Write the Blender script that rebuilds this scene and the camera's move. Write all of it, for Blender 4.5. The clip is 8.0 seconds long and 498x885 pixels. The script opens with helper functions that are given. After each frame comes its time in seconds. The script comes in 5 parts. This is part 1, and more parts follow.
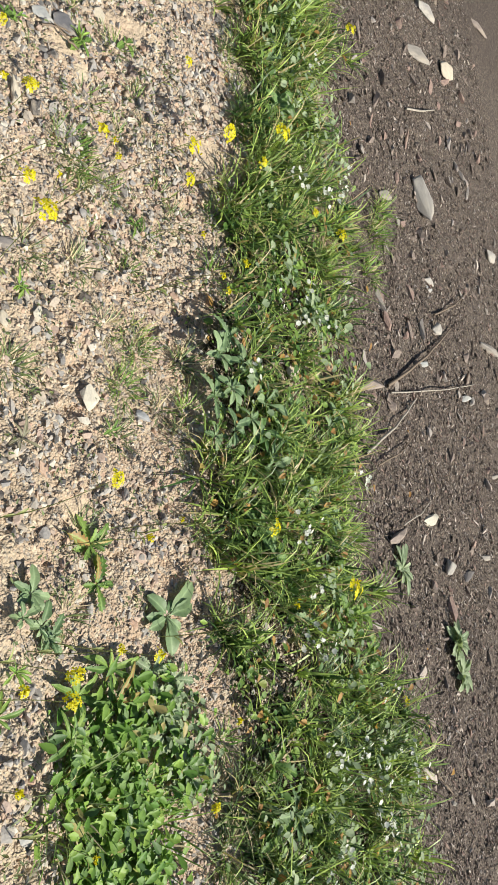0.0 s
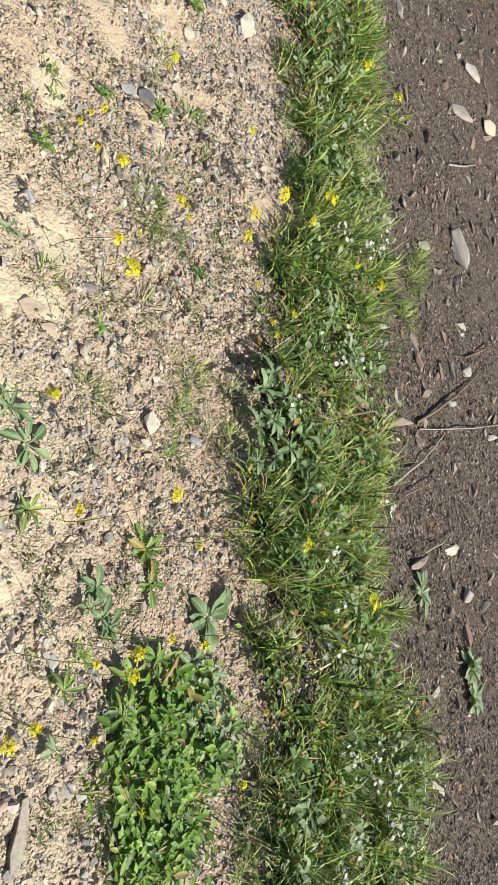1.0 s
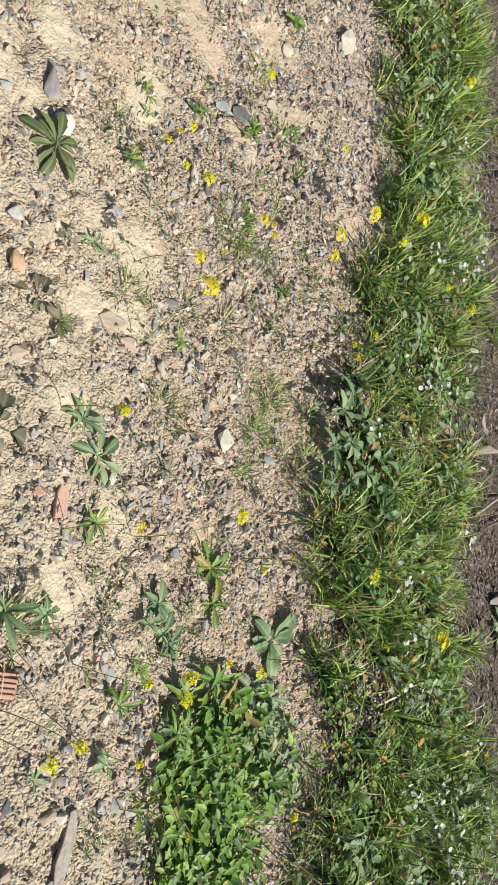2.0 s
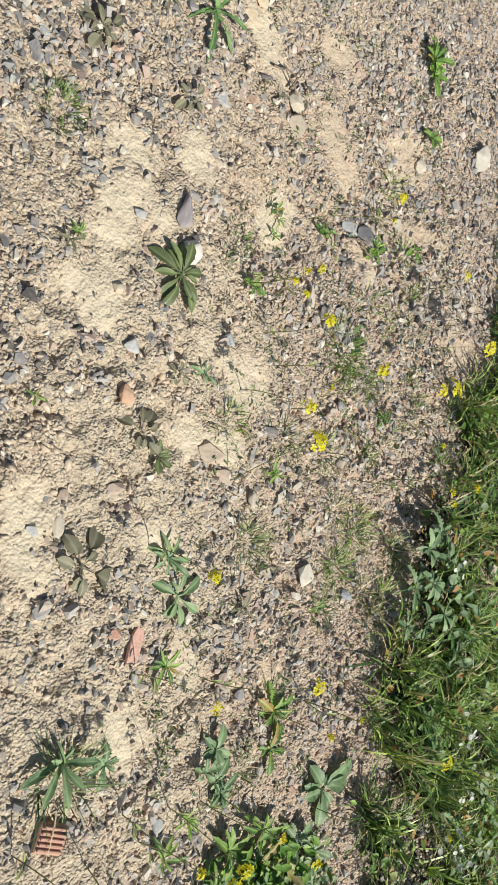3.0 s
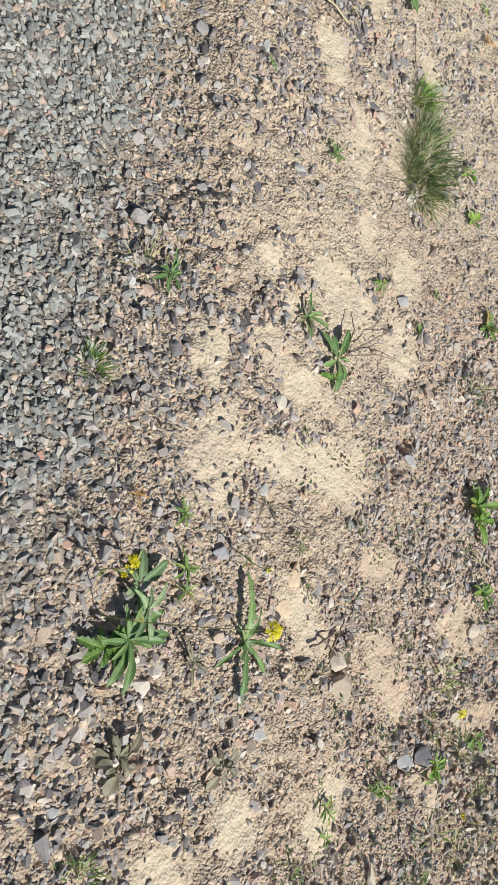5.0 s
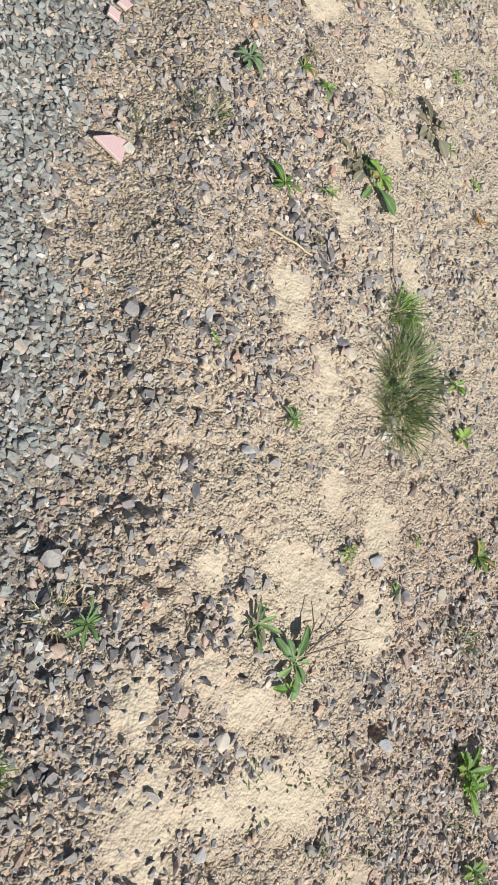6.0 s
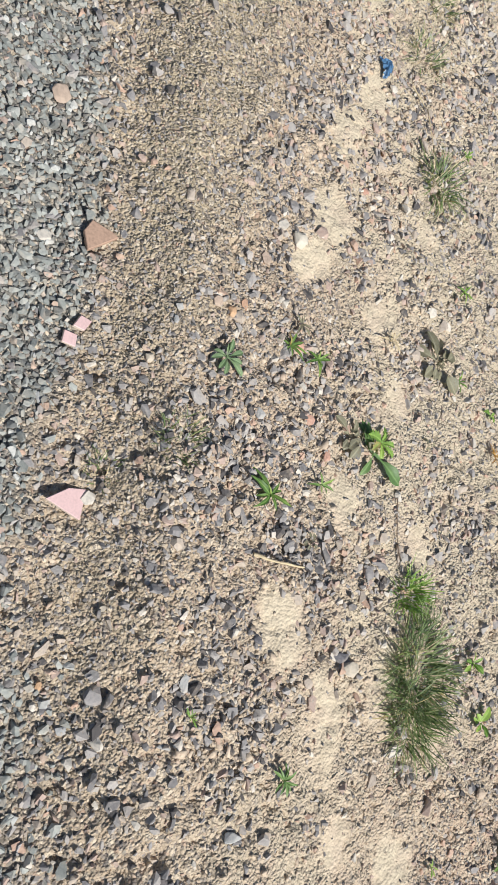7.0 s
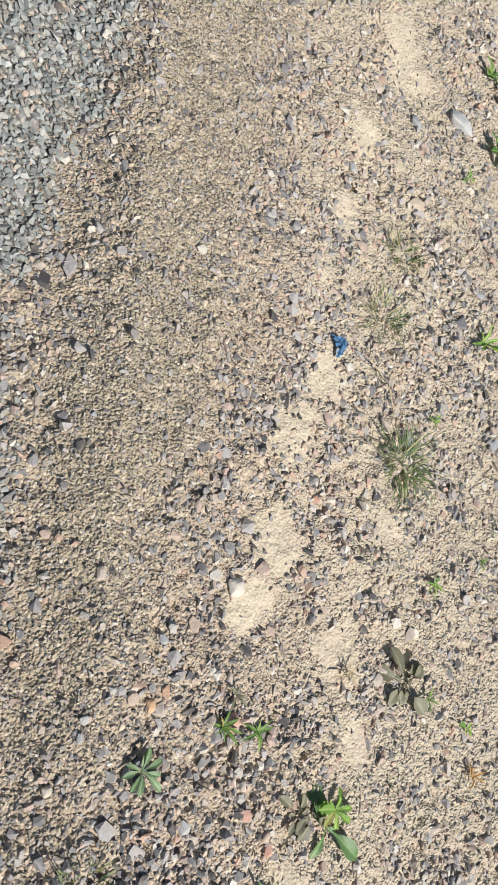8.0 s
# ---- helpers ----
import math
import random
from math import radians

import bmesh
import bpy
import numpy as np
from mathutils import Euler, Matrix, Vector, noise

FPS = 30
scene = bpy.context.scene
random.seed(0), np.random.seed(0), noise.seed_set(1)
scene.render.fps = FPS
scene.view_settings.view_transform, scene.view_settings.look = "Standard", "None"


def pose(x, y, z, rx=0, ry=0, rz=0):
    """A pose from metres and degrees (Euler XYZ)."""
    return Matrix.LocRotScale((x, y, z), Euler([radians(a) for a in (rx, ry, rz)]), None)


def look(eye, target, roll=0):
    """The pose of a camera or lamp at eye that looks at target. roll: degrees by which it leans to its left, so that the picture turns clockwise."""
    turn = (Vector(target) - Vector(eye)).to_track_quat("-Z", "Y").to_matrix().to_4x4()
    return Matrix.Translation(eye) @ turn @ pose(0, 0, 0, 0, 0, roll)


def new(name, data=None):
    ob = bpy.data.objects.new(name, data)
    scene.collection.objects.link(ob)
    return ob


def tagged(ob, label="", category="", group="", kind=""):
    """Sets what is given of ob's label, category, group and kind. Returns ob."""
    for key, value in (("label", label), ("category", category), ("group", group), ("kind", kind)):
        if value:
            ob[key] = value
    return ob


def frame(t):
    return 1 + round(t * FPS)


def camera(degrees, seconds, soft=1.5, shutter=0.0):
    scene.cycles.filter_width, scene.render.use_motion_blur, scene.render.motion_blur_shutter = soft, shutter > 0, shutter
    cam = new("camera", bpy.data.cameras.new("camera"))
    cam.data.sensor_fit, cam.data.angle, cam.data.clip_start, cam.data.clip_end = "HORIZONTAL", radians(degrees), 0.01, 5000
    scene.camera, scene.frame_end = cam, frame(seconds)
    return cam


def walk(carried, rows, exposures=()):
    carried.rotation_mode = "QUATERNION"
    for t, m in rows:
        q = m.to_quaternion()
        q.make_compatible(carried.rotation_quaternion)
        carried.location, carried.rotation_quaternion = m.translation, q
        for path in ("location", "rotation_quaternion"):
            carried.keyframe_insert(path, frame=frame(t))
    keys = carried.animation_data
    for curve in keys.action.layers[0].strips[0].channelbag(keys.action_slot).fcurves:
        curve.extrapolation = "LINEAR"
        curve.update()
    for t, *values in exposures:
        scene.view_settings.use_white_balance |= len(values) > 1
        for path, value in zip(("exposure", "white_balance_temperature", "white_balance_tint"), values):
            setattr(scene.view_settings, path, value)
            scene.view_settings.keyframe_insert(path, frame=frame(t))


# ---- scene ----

# ---------------------------------------------------------------- camera and walk
cam = camera(34.91, 8.0, soft=1.0)
PATH = [
    (0.0, 0.0626, 0.0396, 1.3798, 16.632, -53.799, -13.843),
    (0.5, 0.0639, 0.0475, 1.3697, 15.092, -53.525, -10.343),
    (0.6, -0.1909, 0.0189, 1.5339, 14.722, -53.747, -9.785),
    (1.0, -0.1831, 0.0250, 1.5279, 13.370, -52.327, -7.741),
    (1.2, -0.1804, 0.0331, 1.5237, 12.980, -51.547, -7.310),
    (2.3, -0.1100, 0.0985, 1.5516, 5.959, -44.767, 3.001),
    (2.5, -0.1015, 0.1508, 1.5227, 3.994, -43.891, 5.678),
    (3.0, -0.1909, 0.3750, 1.4508, 1.772, -43.277, 10.906),
    (3.5, -0.3180, 0.6636, 1.3870, 1.844, -43.023, 14.204),
    (4.0, -0.3423, 0.9894, 1.3231, 3.603, -41.589, 14.497),
    (4.5, -0.3318, 1.3274, 1.3425, 6.912, -40.733, 11.114),
    (5.0, -0.3281, 1.7016, 1.3306, 9.552, -41.240, 6.054),
    (5.2, -0.3266, 1.8437, 1.3403, 10.711, -41.268, 4.408),
    (6.3, -0.1279, 2.7004, 1.3848, 9.660, -37.627, 6.181),
    (6.5, -0.1182, 2.8709, 1.3743, 9.667, -37.221, 5.969),
    (7.0, -0.1262, 3.2169, 1.3708, 11.334, -36.784, 4.457),
    (7.5, -0.0447, 3.6024, 1.3580, 13.212, -36.043, 3.808),
    (8.0, 0.0031, 3.9647, 1.4175, 14.960, -35.849, 3.537),
]
walk(cam, [(t, pose(x, y, z, rx, ry, rz)) for t, x, y, z, rx, ry, rz in PATH],
     ((0.0, 0.28, 6980, 3), (1.2, 0.22, 6940, 4), (2.4, 0.07, 6740, 4), (3.2, 0.03, 6660, 3), (4.0, 0.0, 6600, 6), (5.0, -0.01, 6560, 7), (8.0, 0.05, 6430, 7)))

# ---------------------------------------------------------------- daylight
SUN_FROM = Vector((0.42, -1.0, 0.0)).normalized()   # horizontal direction towards the sun
SUN_UP = 49.0                                       # degrees above the horizon
sun = new("sun", bpy.data.lights.new("sun", "SUN"))
sun.data.energy, sun.data.angle, sun.data.color = 5.0, radians(0.53), (1.0, 0.97, 0.92)
sun_dir = Vector((SUN_FROM.x * math.cos(radians(SUN_UP)), SUN_FROM.y * math.cos(radians(SUN_UP)), math.sin(radians(SUN_UP))))
sun.matrix_world = look(sun_dir * 30, (0, 0, 0))

world = bpy.data.worlds.new("sky")
scene.world = world
world.use_nodes = True
sky = world.node_tree.nodes.new("ShaderNodeTexSky")
sky.sky_type, sky.sun_disc = "NISHITA", False
sky.sun_elevation, sky.sun_rotation = radians(SUN_UP), math.atan2(SUN_FROM.x, SUN_FROM.y)
world.node_tree.links.new(sky.outputs[0], world.node_tree.nodes["Background"].inputs[0])
world.node_tree.nodes["Background"].inputs[1].default_value = 0.066

# ---------------------------------------------------------------- noise and the lie of the land
def lattice(ix, iy, seed):
    """A repeatable value from 0 to 1 for each lattice corner."""
    h = (ix.astype(np.int64) * 374761393 + iy.astype(np.int64) * 668265263 + seed * 974711) & 0xFFFFFFFF
    h = ((h ^ (h >> 13)) * 1274126177) & 0xFFFFFFFF
    return ((h ^ (h >> 16)) & 0xFFFF) / 65535.0


def vnoise(x, y, scale, seed):
    x, y = np.asarray(x, float) * scale, np.asarray(y, float) * scale
    ix, iy = np.floor(x), np.floor(y)
    u, v = x - ix, y - iy
    u, v = u * u * (3 - 2 * u), v * v * (3 - 2 * v)
    a, b = lattice(ix, iy, seed), lattice(ix + 1, iy, seed)
    c, d = lattice(ix, iy + 1, seed), lattice(ix + 1, iy + 1, seed)
    return a + (b - a) * u + (c - a) * v + (a - b - c + d) * u * v


def fbm(x, y, scale, seed, octaves=4):
    total, amp, norm = 0.0, 1.0, 0.0
    for k in range(octaves):
        total, norm = total + amp * vnoise(x, y, scale * 2 ** k, seed + 17 * k), norm + amp
        amp *= 0.55
    return total / norm


def step(a, b, v):
    v = np.clip((v - a) / (b - a), 0, 1)
    return v * v * (3 - 2 * v)


EDGE_Y = (-1.4, -0.8, -0.4, 0.0, 0.4, 0.76, 1.15, 1.66, 2.1, 3.5, 6.5)
VERGE_LEFT = (1.68, 1.71, 1.86, 1.85, 1.83, 1.97, 2.22, 2.30, 2.30, 2.34, 2.40)
VERGE_RIGHT = (2.74, 2.76, 2.60, 2.62, 2.70, 2.78, 2.92, 3.02, 3.10, 3.20, 3.30)


def verge(x, y):
    """1 inside the grass strip, 0 outside, with a ragged edge."""
    wob = 0.34 * (fbm(x, y, 6.5, 3) - 0.5)
    left, right = np.interp(y, EDGE_Y, VERGE_LEFT), np.interp(y, EDGE_Y, VERGE_RIGHT)
    return step(left - 0.06, left + 0.10, x + wob) * (1 - step(right - 0.26, right + 0.08, x + 2.0 * wob))


def track(x, y):
    wob = 0.12 * (fbm(x, y, 4.0, 9) - 0.5)
    right = np.interp(y, EDGE_Y, VERGE_RIGHT)
    return step(right - 0.22, right + 0.02, x + wob)


def chippings(x, y):
    """Cover of grey crushed stone, which lies along the left of the way."""
    edge = np.interp(y, (-1, 0.6, 1.2, 1.8, 2.1, 2.5, 2.85, 3.1, 3.3, 3.5, 3.7, 3.95, 4.5, 4.75, 4.95, 5.25, 5.6), (-0.1, 0.05, 0.22, 0.33, 0.38, 0.43, 0.50, 0.50, 0.37, 0.42, 0.45, 0.48, 0.42, 0.41, 0.48, 0.58, 0.62))
    soft = np.interp(y, (0.0, 2.6, 3.2, 3.6, 6.0), (0.24, 0.18, 0.12, 0.06, 0.06))
    return 1 - step(edge - soft, edge + soft * 0.8, x + 0.20 * (fbm(x, y, 5.0, 21) - 0.5))


def grit(x, y):
    """Brown worn band of fine grit between the chippings and the sand."""
    mid = np.interp(y, (2.6, 3.0, 3.5, 4.1, 4.6, 5.2, 6.0), (0.50, 0.50, 0.58, 0.63, 0.66, 0.78, 0.84))
    wide = np.interp(y, (2.6, 3.4, 4.2, 5.2), (0.12, 0.13, 0.17, 0.22))
    band = np.exp(-((x - mid + 0.22 * (fbm(x, y, 4.0, 31) - 0.5)) / wide) ** 2)
    return band * step(2.6, 3.2, y) * (0.55 + 0.45 * step(3.6, 4.3, y)) * (1 - 0.5 * chippings(x, y))


# bare patches of sand: x, y, and the half axes
SAND_NEAR = ((1.13, 0.86, 0.12, 0.09), (1.15, 1.31, 0.08, 0.10), (0.97, 0.66, 0.12, 0.06), (0.66, 1.12, 0.12, 0.10), (0.64, 0.90, 0.07, 0.10), (1.57, 1.29, 0.06, 0.05), (0.87, 0.01, 0.09, 0.11), (1.03, 0.88, 0.10, 0.06), (0.84, 1.31, 0.09, 0.05), (0.75, 1.11, 0.07, 0.06), (0.62, 0.91, 0.10, 0.05), (0.56, 0.37, 0.09, 0.13), (1.10, 0.67, 0.08, 0.06), (0.66, 1.25, 0.09, 0.05), (0.82, 1.34, 0.08, 0.05), (0.64, 1.05, 0.08, 0.05), (0.90, 0.42, 0.09, 0.06), (1.05, 0.15, 0.08, 0.07))
SAND_PINK = ((1.77, 1.52, 0.14, 0.06), (1.39, 1.62, 0.09, 0.12), (1.72, 1.76, 0.12, 0.08), (2.06, 1.21, 0.11, 0.06), (1.35, 1.66, 0.12, 0.08), (1.52, 1.36, 0.06, 0.05), (1.38, 0.10, 0.07, 0.05), (1.30, 1.90, 0.08, 0.06))
SAND_MID = ((1.04, 2.13, 0.19, 0.11), (0.84, 2.36, 0.10, 0.08), (1.08, 2.58, 0.14, 0.10), (0.97, 2.29, 0.10, 0.06), (1.32, 2.52, 0.10, 0.13), (1.33, 3.12, 0.08, 0.13), (0.99, 1.77, 0.10, 0.05), (1.07, 1.70, 0.08, 0.04), (1.11, 2.54, 0.14, 0.06), (1.16, 2.80, 0.05, 0.07), (1.11, 3.06, 0.08, 0.14), (0.98, 3.25, 0.07, 0.09), (0.91, 2.49, 0.10, 0.05), (1.34, 2.74, 0.08, 0.12), (1.03, 2.60, 0.10, 0.06), (0.81, 2.58, 0.05, 0.05), (0.70, 2.07, 0.10, 0.13), (0.88, 2.10, 0.09, 0.08), (0.66, 2.28, 0.07, 0.11))
SAND_FAR = ((1.01, 4.13, 0.09, 0.07), (1.45, 3.06, 0.07, 0.11), (1.14, 3.56, 0.08, 0.10), (1.43, 3.48, 0.08, 0.09), (1.08, 4.27, 0.07, 0.08), (1.53, 5.88, 0.11, 0.18), (1.20, 5.02, 0.035, 0.09), (1.08, 4.29, 0.07, 0.08), (1.03, 4.14, 0.05, 0.04), (1.46, 4.37, 0.05, 0.06), (1.29, 5.21, 0.05, 0.08), (1.13, 4.52, 0.09, 0.13), (1.28, 4.05, 0.07, 0.09), (1.24, 4.72, 0.06, 0.08), (1.34, 3.86, 0.05, 0.07), (1.36, 5.5, 0.06, 0.10))


def sand(x, y):
    """Bare patches of pale sand, where few pebbles lie."""
    x, y = np.asarray(x, float), np.asarray(y, float)
    ragged = 1.3 * (fbm(x, y, 11.0, 47) - 0.5)
    spot = np.zeros_like(x)
    for px, py, rx, ry in SAND_NEAR + SAND_PINK + SAND_MID + SAND_FAR:
        r = np.sqrt(((x - px) / rx) ** 2 + ((y - py) / ry) ** 2) + ragged
        spot = np.maximum(spot, 1 - step(0.40, 1.25, r))
    return spot * (1 - verge(x, y)) * (1 - track(x, y))


def pale(x, y):
    """Where the soil itself is pale sand, bare or stony."""
    near = 0.5 * step(0.40, 0.62, x + 0.3 * (fbm(x, y, 4.0, 45) - 0.5)) * (1 - step(1.0, 1.3, x)) * (1 - step(0.9, 1.4, y))
    near = np.maximum(near, 0.8 * np.exp(-((x - 1.05) / 0.32) ** 2 - ((y - 2.6) / 0.6) ** 2))
    red = np.zeros_like(np.asarray(x, float))
    for px, py, rx, ry in SAND_PINK:
        red = np.maximum(red, np.exp(-((x - px) / (1.4 * rx)) ** 2 - ((y - py) / (1.4 * ry)) ** 2))
    return np.maximum(np.maximum(sand(x, y), near), 0.85 * step(0.9, 1.3, x + 0.3 * (fbm(x, y, 4.0, 43) - 0.5)) * step(2.5, 3.3, y) * (1 - verge(x, y))) * (1 - 0.75 * red)


def coarse(x, y):
    """From 0.45 to 1.5: how lumpy the stony soil lies."""
    return 0.45 + 1.05 * step(0.38, 0.60, fbm(x, y, 5.0, 55))


def pink(x, y):
    """Reddish soil between the sand and the verge."""
    return step(0.8, 1.5, x + 0.5 * (fbm(x, y, 3.0, 57) - 0.5)) * (1 - step(2.4, 3.8, y))


def lumps(x, y, cell, seed):
    """Rounded clods side by side: domes round jittered lattice points."""
    u, v = np.asarray(x, float) / cell, np.asarray(y, float) / cell
    iu, iv = np.floor(u), np.floor(v)
    best = np.zeros_like(u)
    for a in (-1, 0, 1):
        for b in (-1, 0, 1):
            ju, jv = iu + a, iv + b
            du = u - ju - 0.15 - 0.7 * lattice(ju, jv, seed)
            dv = v - jv - 0.15 - 0.7 * lattice(ju, jv, seed + 5)
            r = 0.45 + 0.45 * lattice(ju, jv, seed + 9)
            best = np.maximum(best, r * np.sqrt(np.clip(1 - (du * du + dv * dv) / (r * r), 0, 1)))
    return best


def land(x, y):
    """The broad lie: a low ridge beside the way, a rut under the chippings and a dip before the verge."""
    near = np.interp(x, (0.4, 0.8, 1.2, 1.7, 2.1), (0.028, 0.028, -0.032, -0.048, -0.01))
    far = np.interp(x, (0.25, 0.42, 0.52, 0.66, 0.85, 1.1, 1.5, 1.9), (-0.065, -0.055, -0.04, 0.022, 0.024, 0.005, -0.01, -0.005))
    w = step(1.8, 2.7, y)
    return near * (1 - w) + far * w


def height(x, y):
    """The height of the bare soil."""
    x, y = np.asarray(x, float), np.asarray(y, float)
    h = land(x, y) + 0.016 * (fbm(x, y, 1.6, 61, 3) - 0.5) + 0.022 * (fbm(x, y, 8.0, 67, 3) - 0.5)
    h = h - 0.045 * np.exp(-(((x - 1.382) / 0.030) ** 2 + ((y - 2.246) / 0.026) ** 2) ** 2)
    rough = (1 - 0.8 * sand(x, y)) * (1 - 0.35 * pale(x, y) * step(1.9, 2.4, y)) * (1 - 0.5 * grit(x, y)) * (1 - 0.4 * track(x, y)) * (1 - 0.6 * chippings(x, y))
    near = (x > -0.2) & (x < 6.0) & (y > -3.0) & (y < 8.0)
    h = h + 0.022 * rough * coarse(x, y) * (fbm(x, y, 22.0, 71, 2) - 0.5) * near + 0.025 * verge(x, y)
    near = near & (x < 2.3)
    h = h + near * (0.07 + 0.93 * rough) * (0.007 * coarse(x, y) * (lumps(x, y, 0.030, 77) - 0.5) + 0.0055 * (lumps(x, y, 0.0165, 83) - 0.5))
    h = h + near * (0.004 * (vnoise(x, y, 70.0, 87) - 0.5) - 0.011 * (0.3 + 0.7 * rough) * step(0.74, 0.90, vnoise(x, y, 46.0, 89)))
    return h


def lie(x, y):
    """The height at which a small thing rests: on the higher lumps of its spot."""
    a, b = np.meshgrid(np.linspace(-0.012, 0.012, 5), np.linspace(-0.012, 0.012, 5))
    return float(np.percentile(height(x + a.ravel(), y + b.ravel()), 65))


# ---------------------------------------------------------------- materials
def nodes_of(name):
    m = bpy.data.materials.new(name)
    m.use_nodes = True
    return m, m.node_tree, m.node_tree.nodes["Principled BSDF"]


def add(nt, kind, **inputs):
    n = nt.nodes.new(kind)
    for k, v in inputs.items():
        n.inputs[k.replace("_", " ")].default_value = v
    return n


def ramp(nt, source, stops, smooth=True):
    r = nt.nodes.new("ShaderNodeValToRGB")
    r.color_ramp.interpolation = "LINEAR" if smooth else "CONSTANT"
    while len(r.color_ramp.elements) < len(stops):
        r.color_ramp.elements.new(0.5)
    for e, (p, c) in zip(r.color_ramp.elements, stops):
        e.position, e.color = p, (*c, 1)
    nt.links.new(source, r.inputs[0])
    return r.outputs[0]


def blend(nt, fac, a, b, mode="MIX"):
    n = nt.nodes.new("ShaderNodeMix")
    n.data_type, n.blend_type = "RGBA", mode
    for sock, v in ((n.inputs[0], fac), (n.inputs[6], a), (n.inputs[7], b)):
        if hasattr(v, "is_output"):
            nt.links.new(v, sock)
        else:
            sock.default_value = v if isinstance(v, (int, float)) else (*v, 1)
    return n.outputs[2]


def attribute(nt, name):
    a = nt.nodes.new("ShaderNodeAttribute")
    a.attribute_name = name
    return a.outputs["Fac"]


def grain(nt, scale, detail=4.0, rough=0.6):
    c = nt.nodes.new("ShaderNodeTexCoord")
    n = add(nt, "ShaderNodeTexNoise", Scale=scale, Detail=detail, Roughness=rough)
    nt.links.new(c.outputs["Object"], n.inputs["Vector"])
    return n.outputs[0]


def bump(nt, shader, source, strength, distance):
    b = add(nt, "ShaderNodeBump", Strength=strength, Distance=distance)
    nt.links.new(source, b.inputs["Height"])
    nt.links.new(b.outputs[0], shader.inputs["Normal"])
    return b


def soil_material():
    m, nt, s = nodes_of("soil")
    fine, mid, coarse = grain(nt, 420, 3), grain(nt, 60, 5), grain(nt, 6, 4)
    base = ramp(nt, mid, ((0.3, (0.41, 0.315, 0.23)), (0.5, (0.53, 0.415, 0.31)), (0.7, (0.62, 0.495, 0.375))))
    pink = ramp(nt, coarse, ((0.45, (0.55, 0.415, 0.315)), (0.62, (0.58, 0.405, 0.30))))
    base = blend(nt, attribute(nt, "pink"), base, blend(nt, 0.6, base, pink))
    pale = ramp(nt, mid, ((0.3, (0.55, 0.462, 0.345)), (0.6, (0.65, 0.55, 0.415))))
    pale = blend(nt, ramp(nt, grain(nt, 9, 3), ((0.50, (0, 0, 0)), (0.64, (0.45, 0.45, 0.45)))), pale, ramp(nt, mid, ((0.3, (0.55, 0.415, 0.32)), (0.6, (0.63, 0.49, 0.385)))))
    brown = ramp(nt, fine, ((0.3, (0.286, 0.231, 0.160)), (0.5, (0.462, 0.380, 0.270)), (0.7, (0.605, 0.512, 0.374))))
    dark = ramp(nt, mid, ((0.3, (0.07, 0.054, 0.048)), (0.55, (0.132, 0.103, 0.09)), (0.72, (0.23, 0.184, 0.165))))
    # humus brown, deepened so its colour also carries shade between grass blades
    humus_and_shade = ramp(nt, mid, ((0.3, (0.035, 0.026, 0.016)), (0.6, (0.10, 0.076, 0.05)), (0.78, (0.22, 0.17, 0.12))))
    col = blend(nt, attribute(nt, "pale"), base, pale)
    col = blend(nt, attribute(nt, "grit"), col, brown)
    col = blend(nt, attribute(nt, "chip"), col, ramp(nt, fine, ((0.3, (0.13, 0.125, 0.115)), (0.6, (0.25, 0.235, 0.21)))))
    col = blend(nt, attribute(nt, "track"), col, dark)
    col = blend(nt, attribute(nt, "verge"), col, humus_and_shade)
    # single grains of sand and fine gravel, each of its own colour
    where = nt.nodes.new("ShaderNodeTexCoord").outputs["Object"]
    relief = []
    for scale, share in ((95.0, 0.20), (165.0, 0.26)):
        cells = add(nt, "ShaderNodeTexVoronoi", Scale=scale)
        nt.links.new(where, cells.inputs["Vector"])
        split = nt.nodes.new("ShaderNodeSeparateColor")
        nt.links.new(cells.outputs["Color"], split.inputs[0])
        hue = ramp(nt, split.outputs[0], GRAIN_STOPS, False)
        some = ramp(nt, split.outputs[1], ((0.0, (0, 0, 0)), (1 - share, (0.75, 0.75, 0.75))), False)
        bare = ramp(nt, attribute(nt, "sand"), ((0.05, (1, 1, 1)), (0.6, (0.04, 0.04, 0.04))))
        damp = ramp(nt, attribute(nt, "track"), ((0.1, (1, 1, 1)), (0.9, (0.3, 0.3, 0.3))))
        light = ramp(nt, attribute(nt, "pale"), ((0.2, (1, 1, 1)), (0.8, (0.25, 0.25, 0.25))))
        some = blend(nt, 1.0, blend(nt, 1.0, blend(nt, 1.0, some, bare, "MULTIPLY"), damp, "MULTIPLY"), light, "MULTIPLY")
        col = blend(nt, some, col, hue)
        relief.append(cells.outputs["Distance"])
    speck = ramp(nt, fine, ((0.28, (0.62, 0.6, 0.58)), (0.45, (1, 1, 1)), (0.66, (1, 1, 1)), (0.8, (1.15, 1.12, 1.08))))
    nt.links.new(blend(nt, 0.6, col, speck, "MULTIPLY"), s.inputs["Base Color"])
    s.inputs["Roughness"].default_value = 0.95
    s.inputs["Specular IOR Level"].default_value = 0.2
    mixed = nt.nodes.new("ShaderNodeMath")
    mixed.operation = "ADD"
    weak = nt.nodes.new("ShaderNodeMath")
    weak.operation = "MULTIPLY"
    weak.inputs[1].default_value = 0.3
    nt.links.new(fine, weak.inputs[0])
    nt.links.new(weak.outputs[0], mixed.inputs[0])
    nt.links.new(mid, mixed.inputs[1])
    total = mixed.outputs[0]
